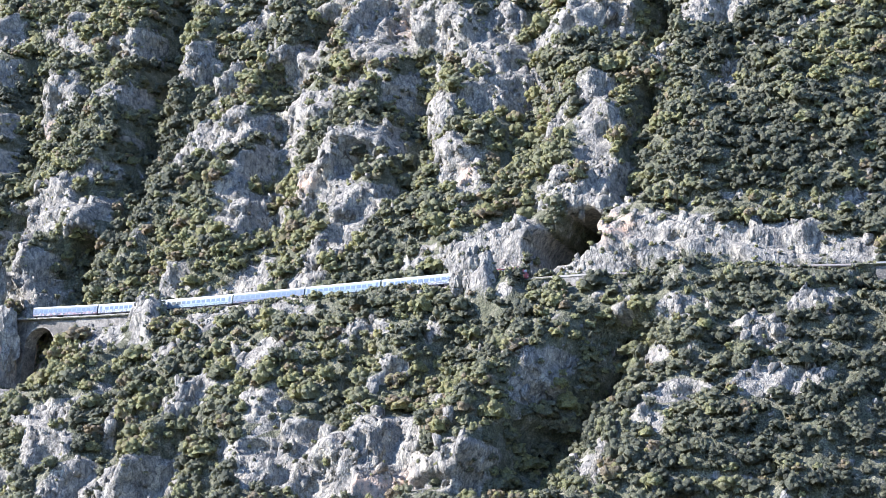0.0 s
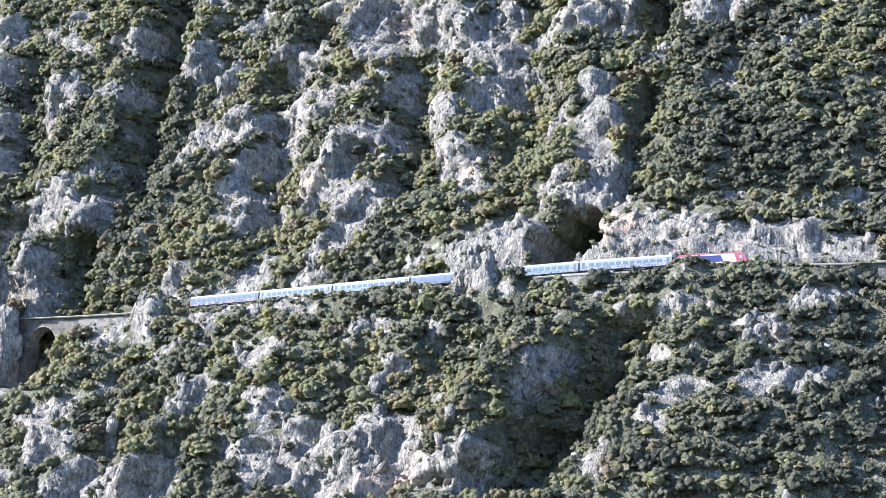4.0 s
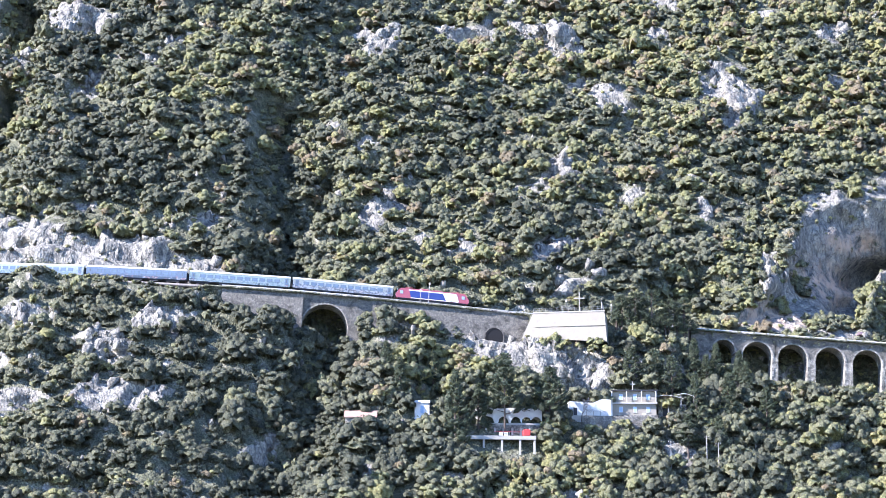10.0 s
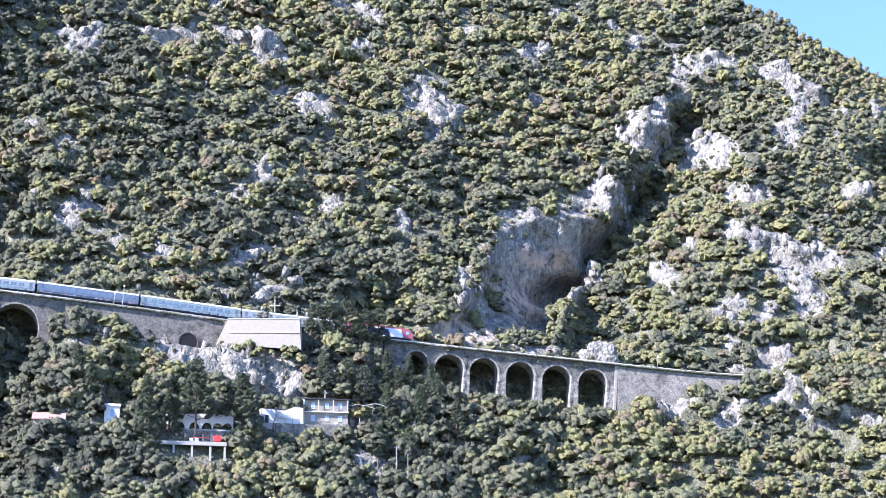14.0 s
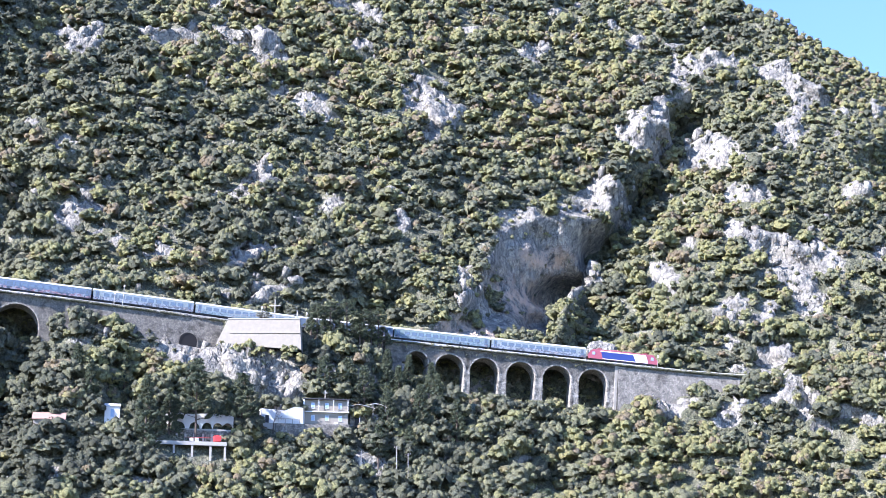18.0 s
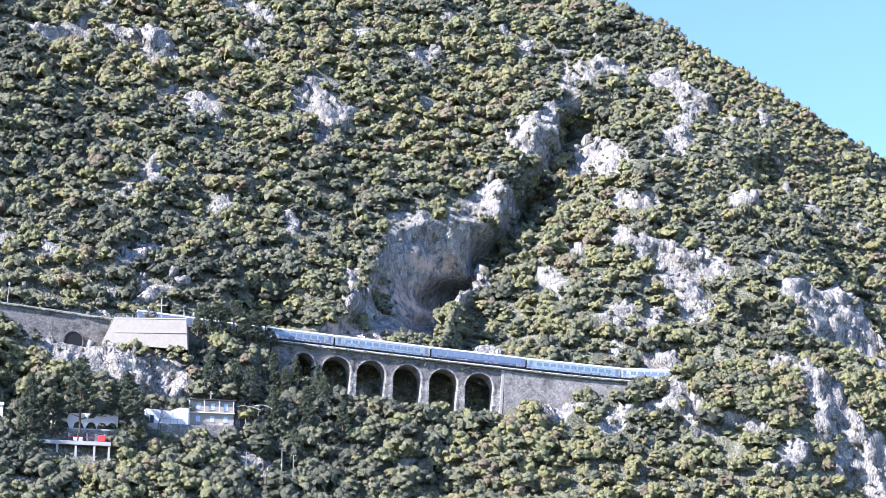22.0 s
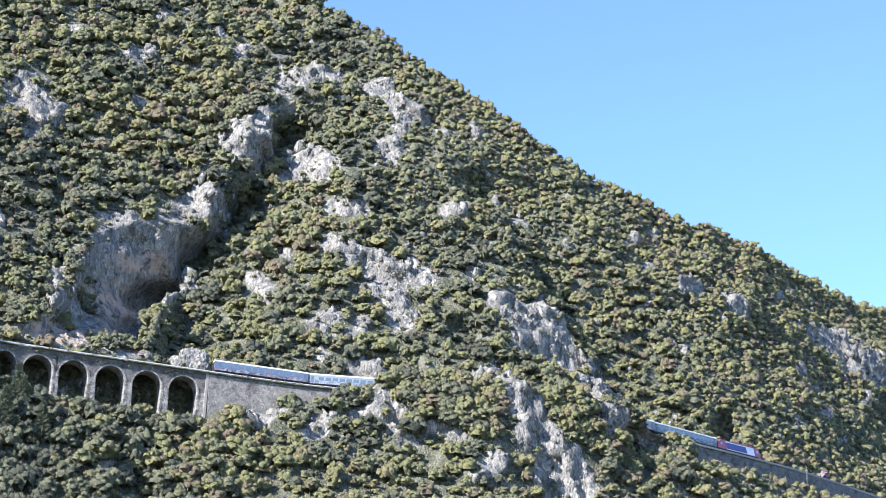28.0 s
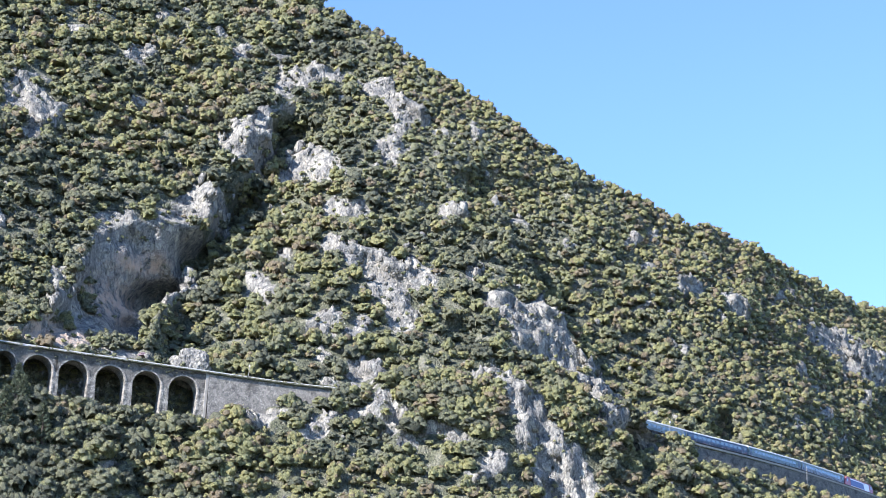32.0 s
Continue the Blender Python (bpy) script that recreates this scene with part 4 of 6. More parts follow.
def build_undergrowth():
    """Bushes that crowd the steep flanks of the gullies, and low growth between the larger ones."""
    rng = np.random.default_rng(83)
    x, h = rng.uniform(-490, 340, 110000), rng.uniform(-70, 160, 110000)
    p, rock = face_point(x, h)
    q, _ = face_point(x + 0.8, h)
    fall = np.hypot(1, (q[:, 1] - p[:, 1]) / 0.8)
    rise = np.degrees(np.arctan2(p[:, 2], np.hypot(p[:, 0], p[:, 1])))
    ok = (h < np.interp(x, CREST_X, CREST_H)) & (rise > 8.7) & (rise < 22.4) & clear_of_works(x, h) & (hollow(x, h) < 20) & (np.abs(h) > 2.5)
    luck = rng.uniform(size=len(x))
    for k, pats, low, more, words in ((ok & (fall > 1.5) & (rock < 0.62) & (luck < 0.11 * (fall - 0.5)), NEAR_PATS, 1.0, 1.3, "dark evergreen bushes crowding the steep gullies"),
                                      (ok & (fall < 2.2) & (rock < 0.4) & (luck < 0.045), LOW_PATS, 0.55, 0.75, "low heath and young shrubs between the bushes")):
        # tone rises to the east: a sunnier slope put into the colour
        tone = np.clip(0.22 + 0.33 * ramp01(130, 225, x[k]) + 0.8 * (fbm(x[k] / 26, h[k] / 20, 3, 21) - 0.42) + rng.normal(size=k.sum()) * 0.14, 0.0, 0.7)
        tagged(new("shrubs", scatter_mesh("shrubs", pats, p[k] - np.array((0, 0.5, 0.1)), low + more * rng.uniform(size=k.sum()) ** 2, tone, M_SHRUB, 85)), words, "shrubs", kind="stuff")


def build_cliff_bushes():
    """Bushes rooted on the western rim and along the foot of the tall cliff: clumps of (x, height, half width, half height, count)."""
    rng = np.random.default_rng(91)
    spots = []
    for cx, ch, w, t, n in ((6.5, 36, 6, 5, 16), (11.5, 29, 3.5, 5, 12), (14, 21.5, 3, 3.5, 8), (1.5, 22, 4, 7, 18), (-3, 14, 5, 5, 14), (6, 12, 4, 4, 8), (19, 7.5, 6, 2.5, 12), (27, 8, 6, 2.5, 12), (36, 12, 4, 5, 12)):
        a, r = rng.uniform(0, 6.283, n), np.sqrt(rng.uniform(0, 1, n))
        spots.append(np.stack([cx + w * r * np.cos(a), ch + t * r * np.sin(a)], -1))
    x, h = np.concatenate(spots).T
    p, _ = face_point(x, h)
    p[:, 1] -= 0.5
    tagged(new("shrubs", scatter_mesh("shrubs", NEAR_PATS, p, rng.uniform(1.3, 2.7, len(x)), np.clip(rng.normal(0.3, 0.16, len(x)), 0, 0.7), M_SHRUB, 92)),
           "evergreen bushes rooted on the rim and foot of the cliff", "shrubs", kind="stuff")


LOW_PATS = bush_patterns(27, 12, 2, 12, 1.5)
build_cliff_bushes()
build_tufts()
build_undergrowth()
build_stones()


# ---- helpers for things in parts ----
def part(name, bm, material, parent, label=""):
    me = bpy.data.meshes.new(name)
    bm.to_mesh(me)
    bm.free()
    me.materials.append(material)
    ob = new(name, me)
    ob.parent = parent
    if label:
        ob["label"] = label
    return ob


def box(bm, x0, x1, y0, y1, z0, z1, bevel=0.0):
    r = bmesh.ops.create_cube(bm, size=1, matrix=Matrix.LocRotScale(((x0 + x1) / 2, (y0 + y1) / 2, (z0 + z1) / 2), None, (x1 - x0, y1 - y0, z1 - z0)))
    if bevel:
        es = list({e for v in r["verts"] for e in v.link_edges})
        bmesh.ops.bevel(bm, geom=es, offset=bevel, segments=1, affect="EDGES")
    return bm


def boxed(*a, **k):
    return box(bmesh.new(), *a, **k)


def tube(bm, p, q, r0, r1=None, n=8):
    """A tapered rod from p to q."""
    p, q = Vector(p), Vector(q)
    d = q - p
    m = Matrix.Translation((p + q) / 2) @ d.to_track_quat("Z", "Y").to_matrix().to_4x4()
    bmesh.ops.create_cone(bm, cap_ends=True, segments=n, radius1=r0, radius2=r0 if r1 is None else r1, depth=d.length, matrix=m)
    return bm


def prism(bm, outline, x0, x1):
    """An outline of (y, z), drawn out along x."""
    a = [bm.verts.new((x0, y, z)) for y, z in outline]
    b = [bm.verts.new((x1, y, z)) for y, z in outline]
    n = len(outline)
    bm.faces.new(a[::-1])
    bm.faces.new(b)
    for i in range(n):
        bm.faces.new((a[i], a[(i + 1) % n], b[(i + 1) % n], b[i]))
    bmesh.ops.recalc_face_normals(bm, faces=bm.faces[:])
    return bm


def empty(name, m, label, category, group=""):
    ob = new(name)
    ob.matrix_world = m
    return tagged(ob, label, category, group)


# ---- track ----
def ribbon(name, s0, s1, outline, material, step=4.0):
    """An outline of (side, up) swept along the line; side grows away from the valley."""
    ss = np.arange(s0, s1 + 0.01, step)
    n = len(outline)
    v = []
    for s in ss:
        m = frame_at(s)
        v += [m @ Vector((0, a, b)) for a, b in outline]
    f = [(i * n + k, i * n + (k + 1) % n, (i + 1) * n + (k + 1) % n, (i + 1) * n + k) for i in range(len(ss) - 1) for k in range(n)]
    return mesh_of(name, [tuple(q) for q in v], f, material)


tagged(new("track_bed", ribbon("track_bed", -500, 400, [(-2.9, -0.9), (-2.3, -0.2), (2.4, -0.2), (3.4, -0.9)], M_BALLAST)),
       "single-track ballast bed along the mountainside", "railway", kind="structure")
for side in (-0.72, 0.72):
    tagged(new("rail", ribbon("rail", -500, 400, [(side - 0.06, -0.2), (side + 0.06, -0.2), (side + 0.04, 0), (side - 0.04, 0)], M_RAIL)),
           "rusty steel rail with a worn top", "rail", "rails of the line")


# ---- train ----
def coach_paint(name, wall, band, scrawl, amount, seed):
    """Coach side: pale wall over a darker band, sprayed over with blots of paint low down."""
    m, n, l, b = mat(name, 0.6)
    b.inputs["Specular IOR Level"].default_value = 0.2
    co = n.new("ShaderNodeTexCoord").outputs["Object"]
    sep = n.new("ShaderNodeSeparateXYZ")
    l.new(co, sep.inputs[0])
    mp = n.new("ShaderNodeMapping")
    mp.inputs["Location"].default_value = (seed * 7.3, 0, seed * 3.1)
    l.new(co, mp.inputs[0])
    blot = noise_of(n, l, mp.outputs[0], 1.3, 5, 0.7, (0.7, 0.1, 1.2))
    hue = noise_of(n, l, mp.outputs[0], 1.0, 4, 0.6, (0.8, 0.1, 1.2))
    hi = n.new("ShaderNodeMapRange")
    hi.inputs[1].default_value, hi.inputs[2].default_value = 2.9, 1.2
    hi.inputs[3].default_value, hi.inputs[4].default_value = -0.16, 0.12
    l.new(sep.outputs[2], hi.inputs[0])
    ad = n.new("ShaderNodeMath")
    l.new(blot, ad.inputs[0])
    l.new(hi.outputs[0], ad.inputs[1])
    fac = ramp(n, l, ad.outputs[0], [(0.66 - amount, (0, 0, 0)), (0.70 - amount, (1, 1, 1))])
    spray = ramp(n, l, hue, [(0.32, scrawl[0]), (0.46, scrawl[1]), (0.56, scrawl[2]), (0.7, scrawl[3])])
    low = ramp(n, l, sep.outputs[2], [(0.0, band), (1.0, band)])
    step = n.new("ShaderNodeMath")
    step.operation = "GREATER_THAN"
    l.new(sep.outputs[2], step.inputs[0])
    step.inputs[1].default_value = 1.55
    ground = mixed(n, l, step.outputs[0], low, wall)
    grime = ramp(n, l, noise_of(n, l, co, 2.0), [(0.3, (0.8, 0.8, 0.8)), (0.6, (1, 1, 1))])
    l.new(mixed(n, l, 1.0, mixed(n, l, fac, ground, spray), grime, "MULTIPLY"), b.inputs["Base Color"])
    return m


BLUE_W, BLUE_B = (0.108, 0.145, 0.192), (0.062, 0.086, 0.118)
TAGS_A = ((0.0324, 0.0432, 0.0648), (0.346, 0.374, 0.41), (0.0648, 0.0864, 0.108), (0.36, 0.331, 0.324))
TAGS_B = ((0.036, 0.0576, 0.072), (0.245, 0.302, 0.324), (0.0936, 0.151, 0.173), (0.346, 0.367, 0.382))
TAGS_C = ((0.0576, 0.072, 0.108), (0.259, 0.158, 0.173), (0.288, 0.302, 0.324), (0.144, 0.173, 0.216))
COACH_MATS = [coach_paint("coach_side_sprayed", (0.235, 0.265, 0.245), (0.095, 0.118, 0.115), TAGS_A, 0.22, 1),
              coach_paint("coach_side_green", (0.185, 0.24, 0.222), (0.075, 0.11, 0.107), TAGS_B, 0.23, 2),
              coach_paint("coach_side_clean", BLUE_W, BLUE_B, TAGS_C, 0.04, 3),
              coach_paint("coach_side_pale", (0.235, 0.265, 0.248), (0.09, 0.118, 0.118), TAGS_B, 0.21, 4),
              coach_paint("coach_side_mural", (0.21, 0.25, 0.248), BLUE_B, TAGS_A, 0.18, 5),
              coach_paint("coach_side_tail", BLUE_W, BLUE_B, TAGS_C, 0.11, 6)]
M_ROOF = plain("coach_roof", (0.51, 0.525, 0.49), 0.5, var=0.18, scale=0.8)
M_PANE = plain("coach_window_glass", (0.25, 0.28, 0.275), 0.14, 0.6, var=0.12)
M_LRED = plain("loco_red", (0.34, 0.085, 0.105), 0.4, var=0.15)
M_LBLUE = plain("loco_blue", (0.028, 0.05, 0.2), 0.4, var=0.15)
M_LWHITE = plain("loco_white", (0.78, 0.77, 0.76), 0.4, var=0.1)


def bogie(parent, x):
    bm = bmesh.new()
    box(bm, x - 1.7, x + 1.7, -1.15, 1.15, 0.45, 0.72, 0.05)
    b = part("bogie", bm, M_DARK, parent, "dark steel bogie frame")
    for dx in (-1.25, 1.25):
        for y in (-0.78, 0.78):
            part("wheel", tube(bmesh.new(), (x + dx, y - 0.07, 0.46), (x + dx, y + 0.07, 0.46), 0.46, n=14), M_RAIL, b)


def coach(k, label):
    c = empty("passenger_coach", Matrix.Identity(4), label, "railway coach", "coaches of the train")
    hl, hw = 13.05, 1.41
    side = [(-hw, 1.0), (-hw - 0.02, 1.7), (-hw, 2.6), (-hw + 0.10, 3.35), (hw - 0.10, 3.35), (hw, 2.6), (hw + 0.02, 1.7), (hw, 1.0)]
    body = part("body", prism(bmesh.new(), side, -hl, hl), COACH_MATS[k], c)
    arc = [(-(hw - 0.06), 3.352)] + [(-math.cos(a) * (hw - 0.06), 3.36 + math.sin(a) * 0.69) for a in np.linspace(0.25, math.pi - 0.25, 9)] + [(hw - 0.06, 3.352)]
    part("roof", prism(bmesh.new(), arc, -hl, hl), M_ROOF, c, "pale ribbed steel roof")
    for x in np.linspace(-9.6, 9.6, 11):
        for y in (-1, 1):
            part("window", boxed(x - 0.72, x + 0.72, min(y * 1.40, y * 1.435), max(y * 1.40, y * 1.435), 1.95, 2.85), M_PANE, c)
    for x in (-12.0, 12.0):
        for y in (-1, 1):
            d = part("door", boxed(x - 0.42, x + 0.42, min(y * 1.40, y * 1.44), max(y * 1.40, y * 1.44), 1.15, 3.1), COACH_MATS[2], c, "blue passenger door")
            part("door_window", boxed(x - 0.2, x + 0.2, min(y * 1.42, y * 1.445), max(y * 1.42, y * 1.445), 2.05, 2.8), M_PANE, d)
    part("underframe", boxed(-12.6, 12.6, -1.2, 1.2, 0.75, 1.0), M_DARK, c, "black underframe")
    for x in (-4.2, 0.5, 4.6):
        part("equipment_box", boxed(x - 1.1, x + 1.1, -1.15, 1.15, 0.35, 0.76, 0.05), M_DARK, c)
    for x in (-9.5, 9.5):
        bogie(c, x)
    for x in (-1, 1):
        part("gangway", boxed(min(x * 13.05, x * 13.28), max(x * 13.05, x * 13.28), -0.7, 0.7, 1.2, 3.2), M_DARK, c, "black rubber gangway bellows")
    return c


def locomotive():
    c = empty("electric_locomotive", Matrix.Identity(4), "red, white and blue electric locomotive heading the train", "locomotive")
    hl, hw = 9.5, 1.45
    bm = bmesh.new()
    prof = [(-hl, 1.0), (-hl - 0.15, 1.9), (-hl + 0.75, 3.3), (-hl + 1.3, 3.62), (hl - 1.3, 3.62), (hl - 0.75, 3.3), (hl + 0.15, 1.9), (hl, 1.0)]
    a = [bm.verts.new((x, -hw if z < 3 else -hw + 0.12 * (z - 2.6), z)) for x, z in prof]
    b = [bm.verts.new((x, hw if z < 3 else hw - 0.12 * (z - 2.6), z)) for x, z in prof]
    bm.faces.new(a)
    bm.faces.new(b[::-1])
    for i in range(len(prof)):
        j = (i + 1) % len(prof)
        bm.faces.new((a[i], b[i], b[j], a[j]))
    bmesh.ops.recalc_face_normals(bm, faces=bm.faces[:])
    part("body", bm, M_LRED, c, "red locomotive body")

    def slab(name, pts, material, label):
        for y in (-1, 1):
            bm = bmesh.new()
            f = [bm.verts.new((x, y * (hw + 0.004), z)) for x, z in pts]
            g = [bm.verts.new((x, y * (hw + 0.03), z)) for x, z in pts]
            bm.faces.new(g)
            for i in range(len(pts)):
                bm.faces.new((f[i], f[(i + 1) % len(pts)], g[(i + 1) % len(pts)], g[i]))
            bmesh.ops.recalc_face_normals(bm, faces=bm.faces[:])
            part(name, bm, material, c, label)

    slab("side_panel", [(-5.6, 1.25), (3.6, 1.25), (2.7, 3.0), (-6.1, 3.0)], M_LBLUE, "deep blue side panel")
    slab("white_flash", [(3.66, 1.25), (7.0, 1.25), (6.4, 3.0), (2.76, 3.0)], M_LWHITE, "white slanting flash")
    slab("white_stripe", [(-6.3, 3.03), (6.3, 3.03), (6.2, 3.3), (-6.2, 3.3)], M_LWHITE, "white upper stripe")
    slab("sill_stripe", [(-5.6, 1.06), (6.9, 1.06), (6.9, 1.22), (-5.6, 1.22)], M_LWHITE, "white sill stripe")
    for x in (-1, 1):
        for y in (-1, 1):
            part("cab_window", boxed(x * 8.1 - 0.4, x * 8.1 + 0.4, min(y * hw, y * (hw + .02)), max(y * hw, y * (hw + .02)), 2.05, 2.85), M_GLASS, c)
            part("headlight", boxed(min(x * 9.55, x * 9.68), max(x * 9.55, x * 9.68), y * 0.95 - 0.15, y * 0.95 + 0.15, 1.45, 1.7), M_LWHITE, c)
        part("windscreen", boxed(-1.1, 1.1, -0.02, 0.02, -0.4, 0.4), M_GLASS, c).matrix_basis = pose(x * 9.16, 0, 2.65, 0, -x * 33, 90)
        pan = part("pantograph", tube(tube(bmesh.new(), (x * 5.2, -0.8, 3.95), (x * 7.2, 0, 4.25), 0.05), (x * 5.2, 0.8, 3.95), (x * 7.2, 0, 4.25), 0.05), M_LRED, c, "folded red pantograph")
        part("contact_strip", boxed(x * 7.2 - 0.12, x * 7.2 + 0.12, -0.9, 0.9, 4.22, 4.30), M_DARK, pan)
        for px in (4.6, 5.8):
            part("insulator", tube(bmesh.new(), (x * px, 0, 3.6), (x * px, 0, 4.0), 0.16), M_LRED, pan)
        bogie(c, x * 5.2)
    part("roof_equipment", box(box(boxed(-3.4, -0.6, -1.0, 1.0, 3.6, 3.95, 0.08), 0.2, 2.4, -0.9, 0.9, 3.6, 3.9, 0.08), 2.8, 3.8, -0.6, 0.6, 3.6, 3.85, 0.05), M_LRED, c, "red rooftop equipment covers")
    part("underframe", boxed(-8.9, 8.9, -1.3, 1.3, 0.7, 1.0), M_DARK, c)
    part("transformer_tank", boxed(-2.2, 2.2, -1.3, 1.3, 0.25, 0.72, 0.06), M_DARK, c)
    return c


COACH_LABELS = ["pale blue passenger coach sprayed with dark and white paint", "grey-green passenger coach covered in sprayed paint",
                "blue passenger coach with a row of pale windows", "pale grey-blue passenger coach sprayed with paint", "pale blue passenger coach with sprayed paint low down",
                "blue passenger coach at the train's tail, reddish paint low down"]
TRAIN = [(locomotive(), 10.0)] + [(coach(k, w), -13.3 - 26.6 * k) for k, w in enumerate(COACH_LABELS)]
NOSE = [(0, -254.5), (6, -159.9), (9, -111.6), (19, 56.2), (23, 124.4), (28, 208.4), (32, 275.8)]


# ---- masonry along the line ----
def on_line(s, side, up):
    return frame_at(s) @ Vector((0, side, up))


def quads_part(name, grid_rows, material, parent, label=""):
    """A part from rows of points, row by row joined by quads."""
    bm = bmesh.new()
    rows = [[bm.verts.new(p) for p in r] for r in grid_rows]
    for a, b in zip(rows, rows[1:]):
        for k in range(len(a) - 1):
            bm.faces.new((a[k], a[k + 1], b[k + 1], b[k]))
    bmesh.ops.recalc_face_normals(bm, faces=bm.faces[:])
    return part(name, bm, material, parent, label)


def swept(name, s0, s1, outline, material, parent, label="", step=2.5):
    """A closed outline of (side, up) swept along the line, capped."""
    n = max(2, int((s1 - s0) / step) + 1)
    bm = bmesh.new()
    rings = [[bm.verts.new(on_line(s, a, b)) for a, b in outline] for s in np.linspace(s0, s1, n)]
    k = len(outline)
    for a, b in zip(rings, rings[1:]):
        for i in range(k):
            bm.faces.new((a[i], a[(i + 1) % k], b[(i + 1) % k], b[i]))
    bm.faces.new(rings[0])
    bm.faces.new(rings[-1][::-1])
    bmesh.ops.recalc_face_normals(bm, faces=bm.faces[:])
    return part(name, bm, material, parent, label)


def arch_span(parent, c, r, spring, half, top=-0.55, front=-2.6, back=2.1):
    """One arch: barrel of dressed stone, and the rubble wall over it. half: half of the bay's length."""
    ro = r + 0.4
    angles = np.linspace(0, math.pi, 19)
    bm = bmesh.new()
    rings = []
    for a in angles:
        u, v = -math.cos(a), math.sin(a)
        rings.append([bm.verts.new(on_line(c + u * q, d, spring + v * q)) for q, d in ((r, front - 0.14), (ro, front - 0.14), (ro, back + 0.12), (r, back + 0.12))])
    for a, b in zip(rings, rings[1:]):
        for i in range(4):
            bm.faces.new((a[i], a[(i + 1) % 4], b[(i + 1) % 4], b[i]))
    bm.faces.new(rings[0])
    bm.faces.new(rings[-1][::-1])
    bmesh.ops.recalc_face_normals(bm, faces=bm.faces[:])
    part("arch_ring", bm, M_PIER, parent, "pale dressed stone arch ring")
    ss = sorted(set([c - half, c + half] + [c + q for q in np.linspace(-ro, ro, 17)]))
    low = [spring + math.sqrt(max(0, (ro - 0.1) ** 2 - (s - c) ** 2)) for s in ss]
    rows = []
    for s, q in zip(ss, low):
        rows.append([on_line(s, front, q), on_line(s, front, top), on_line(s, back, top), on_line(s, back, q)])
    quads_part("spandrel", rows, M_VIADUCT, parent, "rough grey rubble spandrel wall")


def viaduct():
    v = empty("stone_viaduct", frame_at(21, 0, -16), "old grey stone railway viaduct with five tall arches", "viaduct")
    keep = v.matrix_world.inverted()
    stones = random.Random(8)
    for c in (-7.6, 1.5, 11, 21, 31, 41):
        arch_span(v, c, 4.0 if c > -5 else 3.1, -6.4 if c > -5 else -5.6, 5.0 if c > -5 else 4.1)
    for a, b in ((-15, -10.7), (-4.5, -2.5), (5.5, 7), (15, 17), (25, 27), (35, 37), (45, 47.6)):
        bm = bmesh.new()
        for q, w in ((-19, 0.28), (-6.2, 0.0)):
            for s, d in ((a - w, -2.6 - w), (b + w, -2.6 - w), (b + w, 2.1 + w), (a - w, 2.1 + w)):
                bm.verts.new(on_line(s, d, q))
        bm.verts.ensure_lookup_table()
        k = bm.verts
        for f in ((0, 1, 5, 4), (1, 2, 6, 5), (2, 3, 7, 6), (3, 0, 4, 7), (4, 5, 6, 7), (3, 2, 1, 0)):
            bm.faces.new([k[i] for i in f])
        part("pier", bm, M_PIER, v)
        up = -17.5
        while up < -6.9:
            w, tall = 0.28 * (up + 6.2) / -12.8, stones.uniform(0.35, 0.75)
            up += tall + 0.06
            for s in (a - w, b + w):
                wide = stones.uniform(0.3, 0.85)
                m = frame_at(s)
                bm = bmesh.new()
                x0 = -0.03 if s < (a + b) / 2 else -wide
                box(bm, x0, x0 + wide + 0.03, -2.62 - w - stones.uniform(0.0, 0.1), -2.25, up - tall, up, 0.04)
                bm.transform(m)
                part("quoin", bm, stones.choice((M_RING, M_PIER, M_PIER, M_WALL)), v)
    swept("end_pilaster", 46.9, 47.65, [(-2.9, -0.5), (-3.1, -14), (-1.5, -14), (-1.5, -0.5)], M_RING, v, "pale stone pilaster at the viaduct's end")
    swept("end_block", 46.0, 47.65, [(-2.6, -0.56), (-2.6, -6.3), (2.1, -6.3), (2.1, -0.56)], M_VIADUCT, v, "rubble end block")
    swept("coping", -15, 47.7, [(-3.2, -0.55), (-3.2, 0.0), (-2.7, 0.0), (-2.5, -0.55)], M_COPING, v, "weathered pale coping stones")
    swept("far_coping", -15, 47.7, [(3.1, -0.55), (3.1, -0.2), (2.5, -0.2), (2.5, -0.55)], M_RING, v)
    swept("end_wall", -16.5, -11.65, [(-2.8, -0.56), (-2.9, -16), (2.8, -16), (2.8, -0.56)], M_VIADUCT, v, "rubble end wall")
    for ob in v.children:
        ob.matrix_parent_inverse = keep
    sh = empty("shrine_wall", frame_at(-7.6, 0.5, -13.5), "low pale masonry block under the smallest arch", "wall")
    part("base", boxed(-2.4, 2.4, -0.8, 1.2, 0, 3.2, 0.05), M_CONCRETE, sh)
    part("upper_course", boxed(-1.9, 2.0, -0.5, 1.0, 3.2, 5.2, 0.05), M_PIER, sh)
    weeds = np.random.default_rng(77)
    ss = weeds.uniform(-16, 50, 70)
    foot = np.array([on_line(q, weeds.uniform(-7.5, -4.2), np.interp(q, [-16, 2, 8, 50], [-12.5, -13.0, -15.0, -15.6]) + weeds.uniform(-1.5, 0.4))[:] for q in ss])
    tagged(new("shrubs", scatter_mesh("shrubs", BIG_PATS, foot, weeds.uniform(1.1, 2.3, 70), weeds.uniform(0.15, 0.75, 70), M_SHRUB, 79)),
           "leafy green bushes along the foot of the viaduct", "shrubs", kind="stuff")
    ss = np.concatenate([weeds.uniform(-15, 82, 90), weeds.uniform(-14, 46, 60)])
    ups = np.concatenate([weeds.uniform(-0.7, -0.3, 90), weeds.uniform(-2.4, -0.6, 60)])
